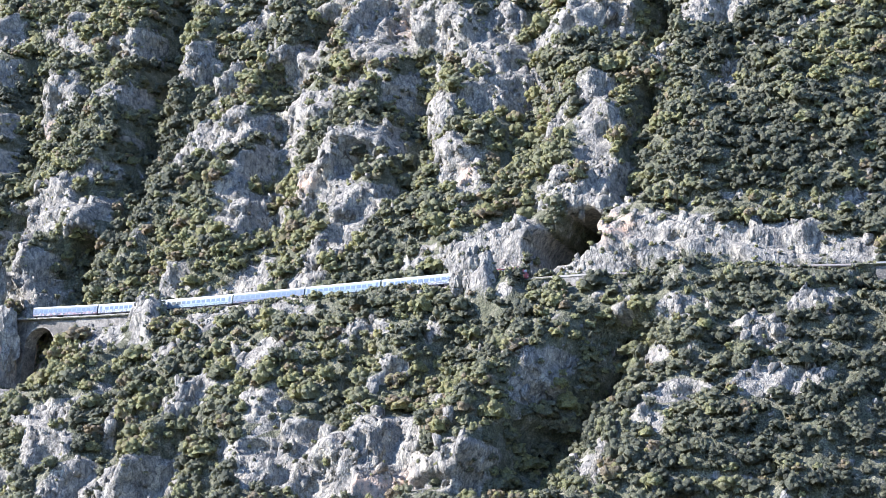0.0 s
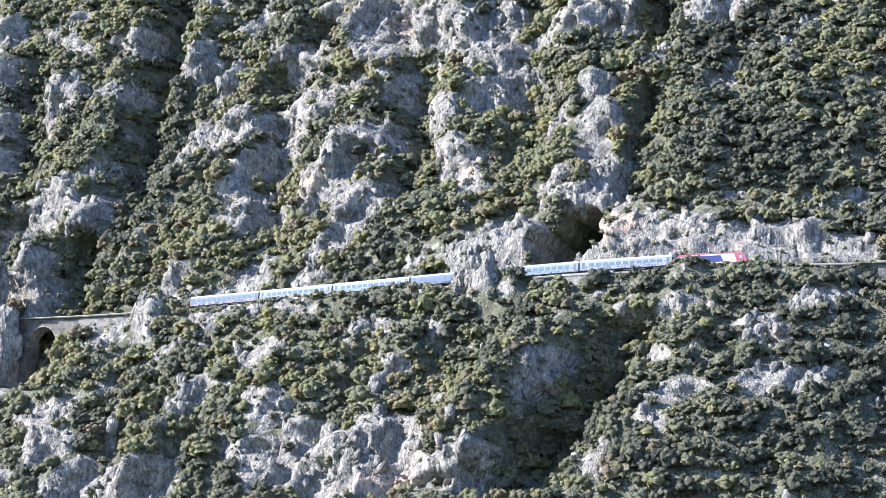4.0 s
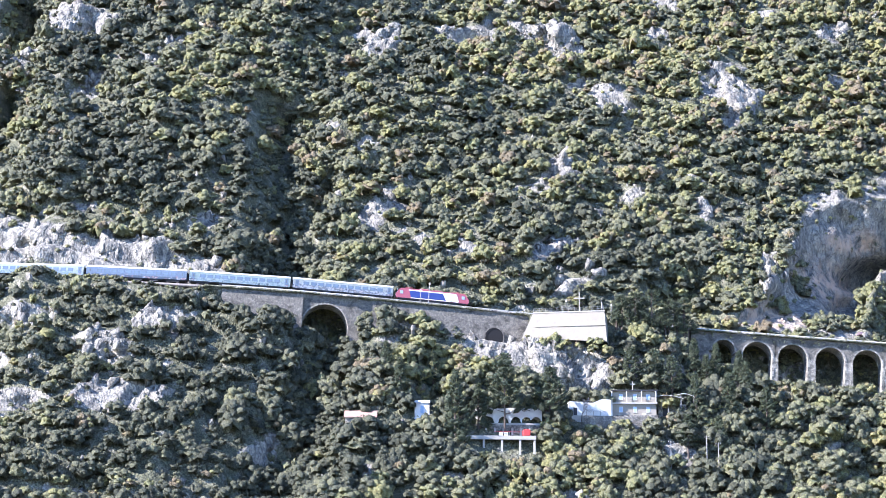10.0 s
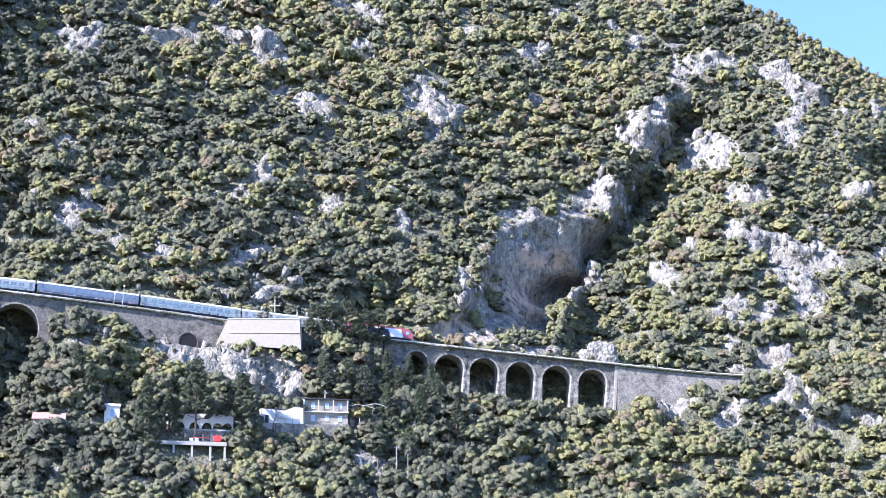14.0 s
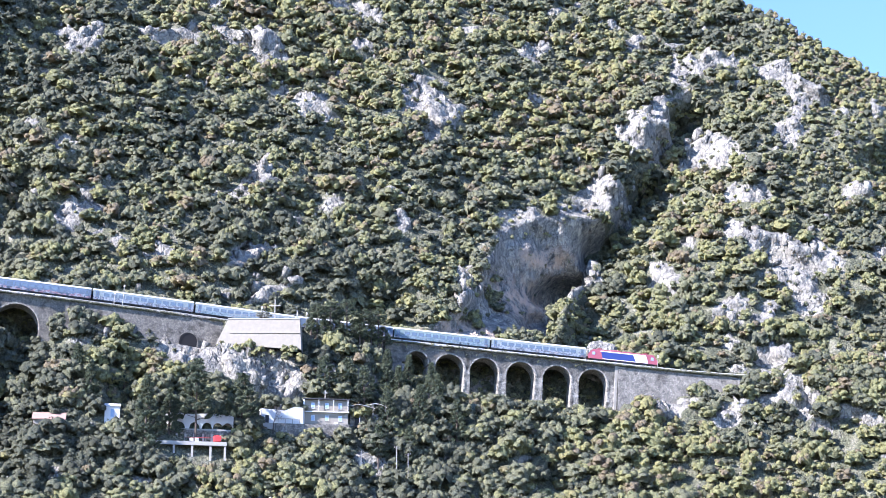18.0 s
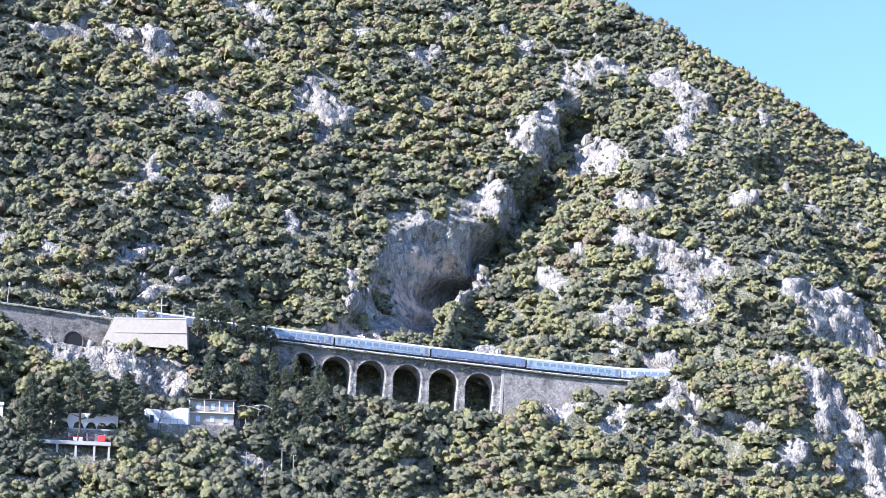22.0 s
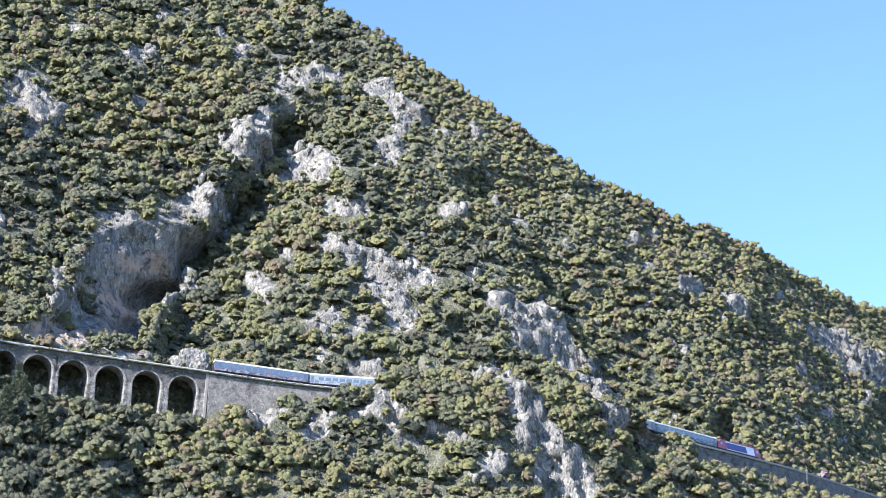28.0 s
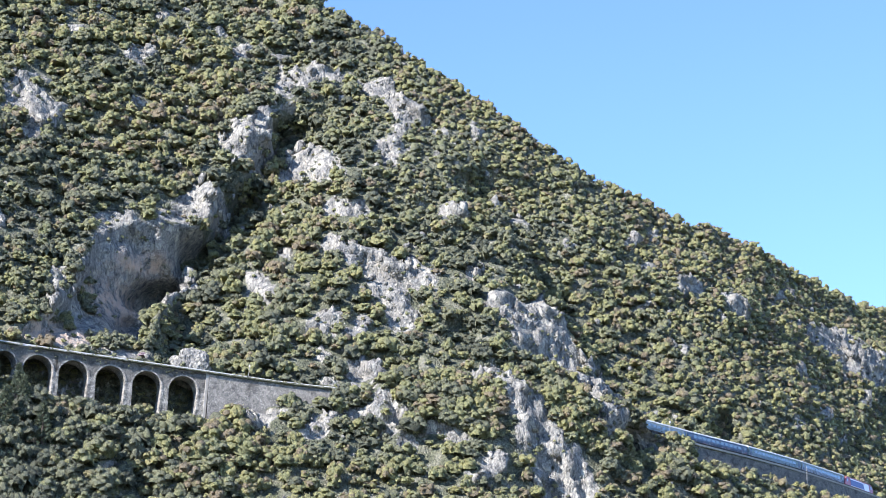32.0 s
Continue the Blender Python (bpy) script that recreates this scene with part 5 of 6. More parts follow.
    at = np.array([on_line(s, -3.05, u)[:] for s, u in zip(ss, ups)])
    tagged(new("tufts", scatter_mesh("tufts", bush_patterns(25, 6, 2, 12, 1.5), at, weeds.uniform(0.2, 0.5, 150), weeds.uniform(0.05, 0.7, 150), M_SHRUB, 78)),
           "weeds rooted in the viaduct's parapet", "weeds", kind="stuff")
    return v


viaduct()


def retaining(name, label, s0, s1, top, depth0, depth1, material, cope, batter=0.12, front=-3.0):
    """A battered retaining wall under the line's edge, as deep as depth0 at one end and depth1 at the other."""
    w = empty(name, frame_at((s0 + s1) / 2, front, top - max(depth0, depth1)), label, "retaining wall")
    rows = []
    for s in np.linspace(s0, s1, max(3, int((s1 - s0) / 2.5))):
        q = depth0 + (depth1 - depth0) * (s - s0) / (s1 - s0)
        rows.append([on_line(s, front + 1.2, top - q), on_line(s, front - batter * q, top - q), on_line(s, front, top), on_line(s, front + 1.2, top)])
    quads_part("wall", rows, material, w)
    swept("coping", s0, s1, [(front - 0.2, top), (front - 0.2, top + 0.5), (front + 0.3, top + 0.5), (front + 0.5, top)], cope, w, "pale coping")
    inv = w.matrix_world.inverted()
    for ob in w.children:
        ob.matrix_parent_inverse = inv
    return w


retaining("retaining_wall", "long grey rubble retaining wall beside the viaduct", 47.6, 84, -0.55, 15, 9, M_WALL, M_COPING)
# darker masonry colour here to deepen the shade on this wall
retaining("retaining_wall", "shaded stone retaining wall under the curving line", 192, 300, -0.5, 9, 9, M_VIADUCT, M_RING)
retaining("retaining_wall", "stone retaining wall running up to the single arch", -139, -118.2, -0.5, 10, 12, M_VIADUCT, M_COPING)
retaining("retaining_wall", "weathered stone retaining wall with a small blind arch", -100.4, -58, -0.6, 12, 11, M_VIADUCT, M_CONCRETE)
retaining("retaining_wall", "low stone wall carrying the line towards the left bridge", -394, -366, -0.5, 7, 6, M_WALL, M_RING)
retaining("retaining_wall", "low rubble wall below the cave", -232, -208, -0.5, 5, 5, M_WALL, M_RING)


def single_arch(name, label, c, r, spring, s0, s1, bottom):
    v = empty(name, frame_at(c, 0, bottom), label, "bridge")
    arch_span(v, c, r, spring, r + 0.9)
    for a, b in ((s0, c - r), (c + r, s1)):
        swept("abutment", a, b, [(-2.75, spring if abs(b - a) < 2 else -0.55), (-2.75, bottom), (2.75, bottom), (2.75, spring if abs(b - a) < 2 else -0.55)], M_VIADUCT, v, "rubble masonry abutment")
    swept("coping", s0, s1, [(-3.15, -0.55), (-3.15, -0.02), (-2.7, -0.02), (-2.5, -0.55)], M_COPING, v, "pale coping")
    inv = v.matrix_world.inverted()
    for ob in v.children:
        ob.matrix_parent_inverse = inv


single_arch("arch_bridge", "single stone arch carrying the railway over a gully", -112.2, 5.9, -9.0, -118.6, -99.9, -13)
single_arch("arch_bridge", "small shaded stone arch at the foot of a cliff", -408.5, 6.0, -9.0, -420, -393.5, -24)


# blind arch in the weathered wall; a flat near-black face paints its shaded hollow
nv = empty("blind_arch", frame_at(-69, -3.6, -9), "small dark relieving arch in a stone wall", "arch")
bm = bmesh.new()
pts = [(-2.3, 0)] + [(-2.3 * math.cos(a), 1.4 + 2.2 * math.sin(a)) for a in np.linspace(0, math.pi, 13)] + [(2.3, 0)]
fr = [bm.verts.new((x, -0.9, z)) for x, z in pts]
bk = [bm.verts.new((x * 1.12, -0.9, z * 1.07)) for x, z in pts]
for i in range(len(pts) - 1):
    bm.faces.new((fr[i], fr[i + 1], bk[i + 1], bk[i]))
part("ring", bm, M_VIADUCT, nv)
bm = bmesh.new()
bm.faces.new([bm.verts.new((x, -0.72, z)) for x, z in pts])
part("recess", bm, M_RECESS_SHADE, nv, "flat near-black face painted as a shaded recess")


# ---- the whitewashed platform with its cross ----
pf = empty("platform", Matrix.Translation((-46, 576.4, 137.0)), "whitish concrete lookout platform on a battered wall", "platform")
bm = bmesh.new()
co = [(-58.0, 576.2, 137.0), (-36.2, 576.2, 135.4), (-36.8, 577.0, 143.6), (-55.0, 577.0, 143.9)]
fv = [bm.verts.new(Vector(c) - pf.location) for c in co]
bv = [bm.verts.new(Vector((c[0], float(line_y(c[0])) - 2.9, c[2])) - pf.location) for c in co]
for f in ((fv[0], fv[1], fv[2], fv[3]), (fv[1], bv[1], bv[2], fv[2]), (fv[3], bv[3], bv[0], fv[0]), (fv[3], fv[2], bv[2], bv[3])):
    bm.faces.new(f)
bmesh.ops.recalc_face_normals(bm, faces=bm.faces[:])
M_RENDER = plain("pale_limed_masonry", (0.33, 0.295, 0.23), 0.9, var=0.3, scale=3.0, bump=0.08)
part("wall", bm, M_RENDER, pf)
bm = bmesh.new()
box(bm, -55.2, -36.7, 576.85, 577.4, 143.55, 143.85)
bm.transform(Matrix.Translation(-pf.location))
part("ledge", bm, M_CONCRETE, pf, "pale concrete ledge")
bm = bmesh.new()
box(bm, -54.6, -36.45, 576.4, 577.3, 139.75, 139.95, 0.03)
bm.transform(Matrix.Translation(-pf.location))
part("string_course", bm, M_RENDER, pf, "narrow stone string course")
foot = np.random.default_rng(5)
fx = foot.uniform(-58, -36, 22)
tagged(new("shrubs", scatter_mesh("shrubs", NEAR_PATS, np.stack([fx, np.full(22, 575.4), 135.6 - (fx + 58) * 0.075 + foot.uniform(-2.0, 0.9, 22)], -1), foot.uniform(0.6, 1.9, 22), foot.uniform(0.1, 0.8, 22), M_SHRUB, 6)),
       "bushes along the foot of the lookout wall", "shrubs", kind="stuff")
rl = empty("railing", Matrix.Translation((-46, 577.3, 143.85)), "thin steel railing on the platform's edge", "railing")
for i in range(13):
    x = -9 + i * 1.5
    part("post", tube(bmesh.new(), (x, 0, -0.1), (x, 0, 1.1), 0.035, n=5), M_STEEL, rl)
for z in (0.55, 1.08):
    part("rail_bar", tube(bmesh.new(), (-9, 0, z), (9.0, 0, z), 0.03, n=5), M_STEEL, rl)


def cross(loc, height, width, label):
    c = empty("cross", Matrix.Translation(loc), label, "cross")
    part("upright", boxed(-0.13, 0.13, -0.12, 0.12, 0, height, 0.02), M_RING, c)
    part("crossbar", boxed(-width / 2, width / 2, -0.14, 0.14, height * 0.68, height * 0.68 + 0.26, 0.02), M_RING, c)
    part("plinth", boxed(-0.4, 0.4, -0.4, 0.4, -0.05, 0.3, 0.03), M_CONCRETE, c)


cross((-43.3, 578.6, 143.8), 5.4, 2.9, "tall pale cross standing on the lookout platform")


fp = empty("flagpole", Matrix.Translation((-37.6, 578.2, 143.8)), "thin grey flagpole with a furled cloth on the platform", "flagpole")
part("shaft", tube(bmesh.new(), (0, 0, -0.1), (0, 0, 3.6), 0.05, 0.035, 6), M_STEEL, fp)
part("furled_cloth", tube(tube(bmesh.new(), (0.1, 0, 0.9), (0.16, 0, 1.7), 0.2, 0.12, 7), (0.16, 0, 1.65), (0.05, 0, 2.6), 0.12, 0.04, 7), M_PANE_CLOTH, fp, "pale furled cloth")


def olive_tree(x, y, z, height, seed):
    t = empty("olive_tree", Matrix.Translation((x, y, z)), "small grey-green olive tree behind the platform railing", "tree")
    bm = tube(bmesh.new(), (0, 0, -0.6), (0.15, 0, height * 0.45), 0.16, 0.1, 7)
    for a in range(4):
        tube(bm, (0.15, 0, height * 0.4), (1.1 * math.cos(a * 1.6), 0.8 * math.sin(a * 1.6), height * 0.75), 0.07, 0.03, 5)
    part("trunk", bm, M_BARK, t)
    q, links, tint = shrub_pattern(np.random.default_rng(seed), 14, 220)
    me = mesh_of("crown", q * np.array((2.4, 1.9, 1.7)) + np.array((0, 0, height * 0.4)), links, M_OLIVE, True)
    point_value(me, "tone", 0.45 + tint)
    new("crown", me).parent = t


olive_tree(-46.6, 583.0, 143.9, 3.6, 31)


def pole(s, side, up, height, label, name="line_post", arm=True):
    c = empty(name, frame_at(s, side, up), label, "post", "posts along the line")
    part("mast", tube(bmesh.new(), (0, 0, 0), (0, 0, height), 0.11, 0.08, 6), M_STEEL, c)
    if arm:
        part("cap_box", boxed(-0.18, 0.18, -0.15, 0.15, height - 0.5, height + 0.1, 0.02), M_LIME, c)
    part("foot", boxed(-0.3, 0.3, -0.3, 0.3, -0.3, 0.15), M_CONCRETE, c)


for s, h in ((-86, 5.5), (-50, 4.8), (-38, 4.8), (-88.2, 3.4), (95.5, 4.5), (108, 4.0), (187, 4.8)):
    pole(s, -3.2, -0.4, h, "grey steel line-side post with a small box")
pole(248.5, -3.8, -5.5, 7.0, "pale tapering post by the shaded wall", arm=False)
for s in (-152, -20, 60, 135, 225, -330):
    pole(s, 3.6, -0.4, 5.2, "grey steel line-side post with a small box")


# ---- buildings below the line ----
def window_unit(parent, x, z, w, h, y):
    f = part("window", boxed(x - w / 2, x + w / 2, y - 0.06, y + 0.02, z, z + h), M_LIME, parent, "white framed window")
    part("pane", boxed(x - w / 2 + 0.06, x + w / 2 - 0.1, y - 0.075, y - 0.055, z + 0.1, z + h - 0.1), M_GLASS, f)
    part("sill", boxed(x - w / 2 - 0.1, x + w / 2 + 0.1, y - 0.14, y, z - 0.1, z), M_CONCRETE, f)


def guest_house():
    b = empty("guest_house", pose(-29.2, 567.6, 114.0, 0, 0, 8), "two-storey buff house with a flat roof and long balcony", "house")
    part("main_block", boxed(-5.5, 5.5, 0, 6.5, -1.5, 6.4), M_PLASTER, b)
    part("roof", boxed(-5.8, 6.0, -0.8, 6.8, 6.4, 6.7, 0.04), M_DARK, b, "dark flat concrete roof slab with eaves")
    part("end_wall", boxed(-5.75, -5.45, -0.7, 0.05, -0.5, 6.4), M_LIME, b, "white end wall")
    bal = part("balcony", boxed(-5.45, 5.7, -0.75, 0.0, 3.2, 3.4), M_LIME, b, "white balcony slab")
    for x in (-3.6, -1.8, 0, 1.8, 3.6, 5.4):
        part("baluster", boxed(x - 0.04, x + 0.04, -0.72, -0.64, 3.4, 4.3), M_STEEL, bal)
    part("handrail", boxed(-5.4, 5.65, -0.74, -0.64, 4.3, 4.37), M_STEEL, bal)
    for x in (-1.9, 1.8, 5.4):
        part("column", boxed(x - 0.08, x + 0.08, -0.74, -0.58, 3.4, 6.4), M_LIME, b, "white balcony column")
    for x in (-3.3, 0.2, 3.5):
        window_unit(b, x, 1.1, 0.95, 1.4, 0)
        window_unit(b, x, 4.2, 0.95, 1.5, 0)
    part("plinth", boxed(-5.8, 5.8, -0.5, 0.0, -2.0, 0.3), M_WALL, b, "rubble plinth")
    for x in (2.0,):
        part("air_unit", boxed(x, x + 0.9, -0.45, 0, 0.1, 0.8, 0.04), M_LIME, b)


guest_house()
cross((-29.6, 569.5, 120.75), 2.6, 1.2, "small pale cross on a flat roof")

wg = empty("white_annex", pose(-40.2, 563.6, 113.6, 0, 0, 14), "low whitewashed annex with a sloping parapet", "annex")
bm = bmesh.new()
ol = [(-5.0, -1.0), (5.6, -1.0), (5.6, 4.3), (3.4, 4.4), (1.0, 3.4), (-5.0, 3.7)]
a = [bm.verts.new((x, 0, z)) for x, z in ol]
c = [bm.verts.new((x, 4.5, z)) for x, z in ol]
bm.faces.new(a[::-1])
bm.faces.new(c)
for i in range(len(ol)):
    bm.faces.new((a[i], a[(i + 1) % len(ol)], c[(i + 1) % len(ol)], c[i]))
bmesh.ops.recalc_face_normals(bm, faces=bm.faces[:])
part("block", bm, M_LIME, wg)
part("base_course", boxed(-5.1, 5.6, -0.25, 0, -1.8, 0.1), M_CONCRETE, wg)
part("door", boxed(-3.9, -3.0, -0.06, 0.02, 0.1, 2.1), M_DARK, wg, "dark door")
part("window", boxed(-5.0 + 0.2, -4.2, -0.05, 0.02, 1.0, 1.9), M_GLASS, wg)
gb2 = empty("gatehouse", pose(-47.2, 560.6, 111.9, 0, 0, 12), "tiny white gatehouse with a dark flat roof", "hut")
part("block", boxed(-1.6, 1.6, 0, 2.6, -1.0, 2.6), M_LIME, gb2)
part("roof", boxed(-1.9, 1.9, -0.3, 2.8, 2.6, 2.85, 0.03), M_DARK, gb2, "dark flat roof")
part("doorway", prism(bmesh.new(), [(-0.03, 0.1), (0.02, 0.1), (0.02, 2.0), (-0.03, 2.0)], -0.9, 0.6), M_GLASS, gb2)


def arcade():
    b = empty("courtyard_wall", pose(-59.6, 556.0, 111.0, 0, 0, 10), "whitewashed courtyard wall pierced by small round arches", "wall")
    xs = np.linspace(-8.4, 8.4, 57)
    centres, r = (-4.6, -1.1, 2.0, 4.6, 7.0), 1.15
    bm = bmesh.new()
    rows = []
    for x in xs:
        top = 3.6 + 0.1 * math.sin(x * 0.9) * (1 if x < 3 else 0.3)
        low = -0.2
        for cc in centres:
            if abs(x - cc) < r:
                low = 0.35 + math.sqrt(r * r - (x - cc) ** 2)
        rows.append([(x, 0, low), (x, 0, top), (x, 0.45, top), (x, 0.45, low), (x, 0, low)])
    q = [[bm.verts.new(p) for p in r_] for r_ in rows]
    for u, v in zip(q, q[1:]):
        for k in range(4):
            bm.faces.new((u[k], u[k + 1], v[k + 1], v[k]))
    bmesh.ops.recalc_face_normals(bm, faces=bm.faces[:])
    part("wall", bm, M_LIME, b)
    part("back_wall", boxed(-8.4, 8.4, 2.4, 2.8, -0.5, 3.0), M_PLASTER, b, "shaded rear wall")
    part("footing", boxed(-8.8, 8.8, -0.3, 2.4, -1.2, -0.2), M_CONCRETE, b)
    part("slope_wall", boxed(-9.2, 8.6, -1.4, -0.9, -6.5, -0.8), M_WALL, b, "dark stone retaining wall")
    for x in np.linspace(-7.6, 7.4, 8):
        part("buttress", boxed(x - 0.25, x + 0.25, -1.9, -1.4, -6.3, -1.8), M_CONCRETE, b)


arcade()


def terrace():
    b = empty("concrete_terrace", pose(-61.0, 551.0, 104.2, 0, 0, 10), "raw concrete terrace on square columns", "terrace")
    part("slab", boxed(-8.6, 8.7, -1.0, 5.5, 1.9, 2.45, 0.03), M_CONCRETE, b)
    part("edge_beam", boxed(-8.6, 8.7, -1.15, -0.8, 1.5, 2.0), M_CONCRETE, b)
    for x in (-8.1, -4.0, 0.4, 4.8, 8.3):
        part("column", boxed(x - 0.25, x + 0.25, -1.0, -0.5, -5.5, 1.6), M_CONCRETE, b)
    part("rear_wall", boxed(-8.6, 8.7, 4.6, 5.2, -4.5, 1.9), M_DARK, b, "flat near-black face painted as a shaded recess wall")
    for x in np.linspace(-1.5, 8.5, 9):
        part("post", boxed(x - 0.03, x + 0.03, -0.9, -0.84, 2.45, 3.4), M_STEEL, b)
    part("handrail", boxed(-1.5, 8.55, -0.92, -0.84, 3.4, 3.46), M_REDP, b)


terrace()
t1 = empty("water_tank", pose(-54.6, 551.8, 106.68, 0, 0, 10), "bright red plastic tank standing on the terrace", "tank")
part("tank_body", boxed(-0.95, 0.95, -0.6, 0.7, 0, 1.55, 0.18), M_REDP, t1)
part("tank_lid", tube(bmesh.new(), (0, 0, 1.5), (0, 0, 1.68), 0.35, n=12), M_REDP, t1)
for x in (-59.5, -60.8):
    t3 = empty("white_box", pose(x, 551.0, 106.68, 0, 0, 12), "small white box on the terrace", "box")
    part("box_body", boxed(-0.45, 0.45, -0.4, 0.4, 0, 0.9, 0.05), M_LIME, t3)


def hut(loc, turn, w, d, h, roof_mat, label, gable):
    b = empty("hut", pose(*loc, 0, 0, turn), label, "hut")
    part("block", boxed(-w / 2, w / 2, 0, d, -2.5, h), M_LIME if gable else M_PLASTER, b)
    if gable:
        part("roof", prism(bmesh.new(), [(-0.3, h), (d / 2, h + 1.0), (d + 0.3, h)], -w / 2 - 0.2, w / 2 + 0.2), roof_mat, b, "pale gabled roof")
    else:
        part("roof", prism(bmesh.new(), [(-0.5, h - 0.1), (-0.5, h + 0.1), (d + 0.3, h + 2.7), (d + 0.3, h + 2.5)], -w / 2 - 0.3, w / 2 + 0.3), roof_mat, b, "faded pink tiled roof")
    part("door", boxed(-0.4, 0.4, -0.05, 0.02, 0, min(1.9, h - 0.1)), M_GLASS, b)


hut((-80.0, 549.8, 112.6), 10, 3.6, 3.4, 2.6, M_LIME, "small whitewashed chapel among the trees", True)
hut((-94.0, 542.6, 108.6), 8, 7.4, 4.5, 1.9, M_TILE, "low shed with a faded pink tiled roof", False)

# white pillar of rock beside the viaduct
def boulder(loc, size, seed, label, name="rock_outcrop", ochre=0.0):
    rng = np.random.default_rng(seed)
    bm = bmesh.new()
    bmesh.ops.create_icosphere(bm, subdivisions=4, radius=1)
    off = rng.uniform(0, 50, 3)
    for v in bm.verts:
        n = noise.multi_fractal(v.co * 1.6 + Vector(off), 0.9, 2.1, 4)
        c = noise.cell(v.co * 2.3 + Vector(off))
        v.co *= 0.78 + 0.16 * n + 0.14 * c
        v.co = Vector((v.co.x * size[0], v.co.y * size[1], v.co.z * size[2]))
    me = bpy.data.meshes.new(name)
    bm.to_mesh(me)
    bm.free()
    me.materials.append(M_TERRAIN)
    point_value(me, "rock", np.ones(len(me.vertices)))
    point_value(me, "ochre", np.full(len(me.vertices), ochre))
    ob = tagged(new(name, me), label, "rock")
    ob.location = loc
    return ob


wr = on_line(44.5, 7.0, 2.2)
boulder((wr.x, wr.y, wr.z), (6.2, 3.2, 5.6), 5, "pale rock pillar standing behind the viaduct")
# the last, tallest crag is added just out of view to shade the left arch
for s, up, size, seed in ((-364, 0.8, (3.0, 3, 4.2), 1), (-247.5, 2.0, (3.4, 3.6, 6.8), 2), (-252, -0.5, (2.6, 3, 4.5), 3), (-243, -2.5, (3.2, 3, 5), 4), (-419.5, -9.0, (5.2, 4.5, 13), 6), (-431, 4.0, (8, 6, 22), 7)):
    q = on_line(s, -6.6, up)
    boulder((q.x, q.y, q.z), size, seed, "grey limestone crag beside the track")


# ---- trees by the buildings ----
def conifer(x, h, height, radius, seed, kind, forward=0.0):
    """Trunk and a crown of drooping sprays; kind: 'pine' is broad and layered, 'cypress' slim."""
    rng = np.random.default_rng(seed)
    p, _ = face_point(np.array([float(x)]), np.array([float(h)]))
    base = Vector(p[0]) - Vector((0, forward, 0.4 + 0.9 * forward))
    words = {"pine": "tall dark green pine with layered limbs", "cypress": "dark slender cypress beside the buildings", "umbrella": "pine with a bare trunk and flat crown beside the track", "fir": "dark conical conifer on the slope"}[kind]
    t = empty("conifer_tree", Matrix.Translation(base), words, "tree", "conifers round the buildings")
    bm = tube(bmesh.new(), (0, 0, 0), (0, 0, height * 0.95), 0.32, 0.06, 8)
    tri, tone = [], []
    n = int({"pine": 52, "fir": 70, "cypress": 56, "umbrella": 34}[kind] * height / 12)
    for i in range(n):
        f = (i + rng.uniform(0.2, 0.8)) / n
        a = i * 2.4 + rng.uniform(-0.5, 0.5)
        if kind == "cypress":
            f, r, w = 0.06 + 0.94 * f, radius * 0.62 * min(1, 2.6 * (1 - f) + 0.05), (0.75, 0.75, 1.35)
        elif kind == "fir":
            f, r, w = 0.06 + 0.94 * f, radius * (1.02 - f) ** 0.85, (1.05, 1.05, 0.8)
        elif kind == "umbrella":
            f = 0.64 + 0.36 * f
            r, w = radius * math.sin(min(1.0, (1.04 - f) * 3.2) * 1.5) * rng.uniform(0.5, 1.1), (1.2, 1.2, 0.6)
        else:
            f = 0.34 + 0.66 * f
            r, w = radius * math.sin(min(1.0, (1.03 - f) * 1.7) * 1.45) * rng.uniform(0.6, 1.1), (1.25, 1.25, 0.72)
        q = r * rng.uniform(0.45, 0.95)
        c = np.array((q * math.cos(a), q * math.sin(a), f * height))
        size = (0.40 + 0.13 * radius) * rng.uniform(0.6, 1.25) * (0.6 + 0.5 * (1 - f))
        if i % 3 == 0:
            tube(bm, (0, 0, f * height * 0.95 - 0.25 * q), tuple(c), 0.08, 0.03, 4)
        co = BALL @ turned(rng) * rng.uniform(0.6, 1.2, (len(BALL), 1)) * size * np.array(w) * 0.85
        co[:, 2] += 0.35 * (co[:, 0] * math.cos(a) + co[:, 1] * math.sin(a))
        tri.append((co + c)[BALL_FACES])
        tone.append(np.full(len(BALL_FACES), rng.uniform(0.05, 0.55)))
        for _ in range(22):
            d = rng.normal(size=3) + np.array((math.cos(a), math.sin(a), 0.5 if kind != "cypress" else 1.0)) * 0.7
            d /= np.linalg.norm(d)
            o = c + d * size * np.array(w) * rng.uniform(0.7, 1.05)
            u = np.cross(d, rng.normal(size=3))
            u /= np.linalg.norm(u)
            k = rng.uniform(0.2, 0.5)
            tri.append(np.array([(o - u * k * 0.4, o + u * k * 0.4, o + d * k)]))
            tone.append(np.full(1, rng.uniform(0.1, 0.9)))
    tri, tone = np.concatenate(tri), np.concatenate(tone)
    part("trunk", bm, M_BARK, t)
    v = tri.reshape(-1, 3)
    me = mesh_of("crown", v, np.arange(len(v)).reshape(-1, 3), M_CONIFER)
    point_value(me, "tone", np.repeat(tone, 3))
    cr = new("crown", me)
    cr.parent = t
    return t


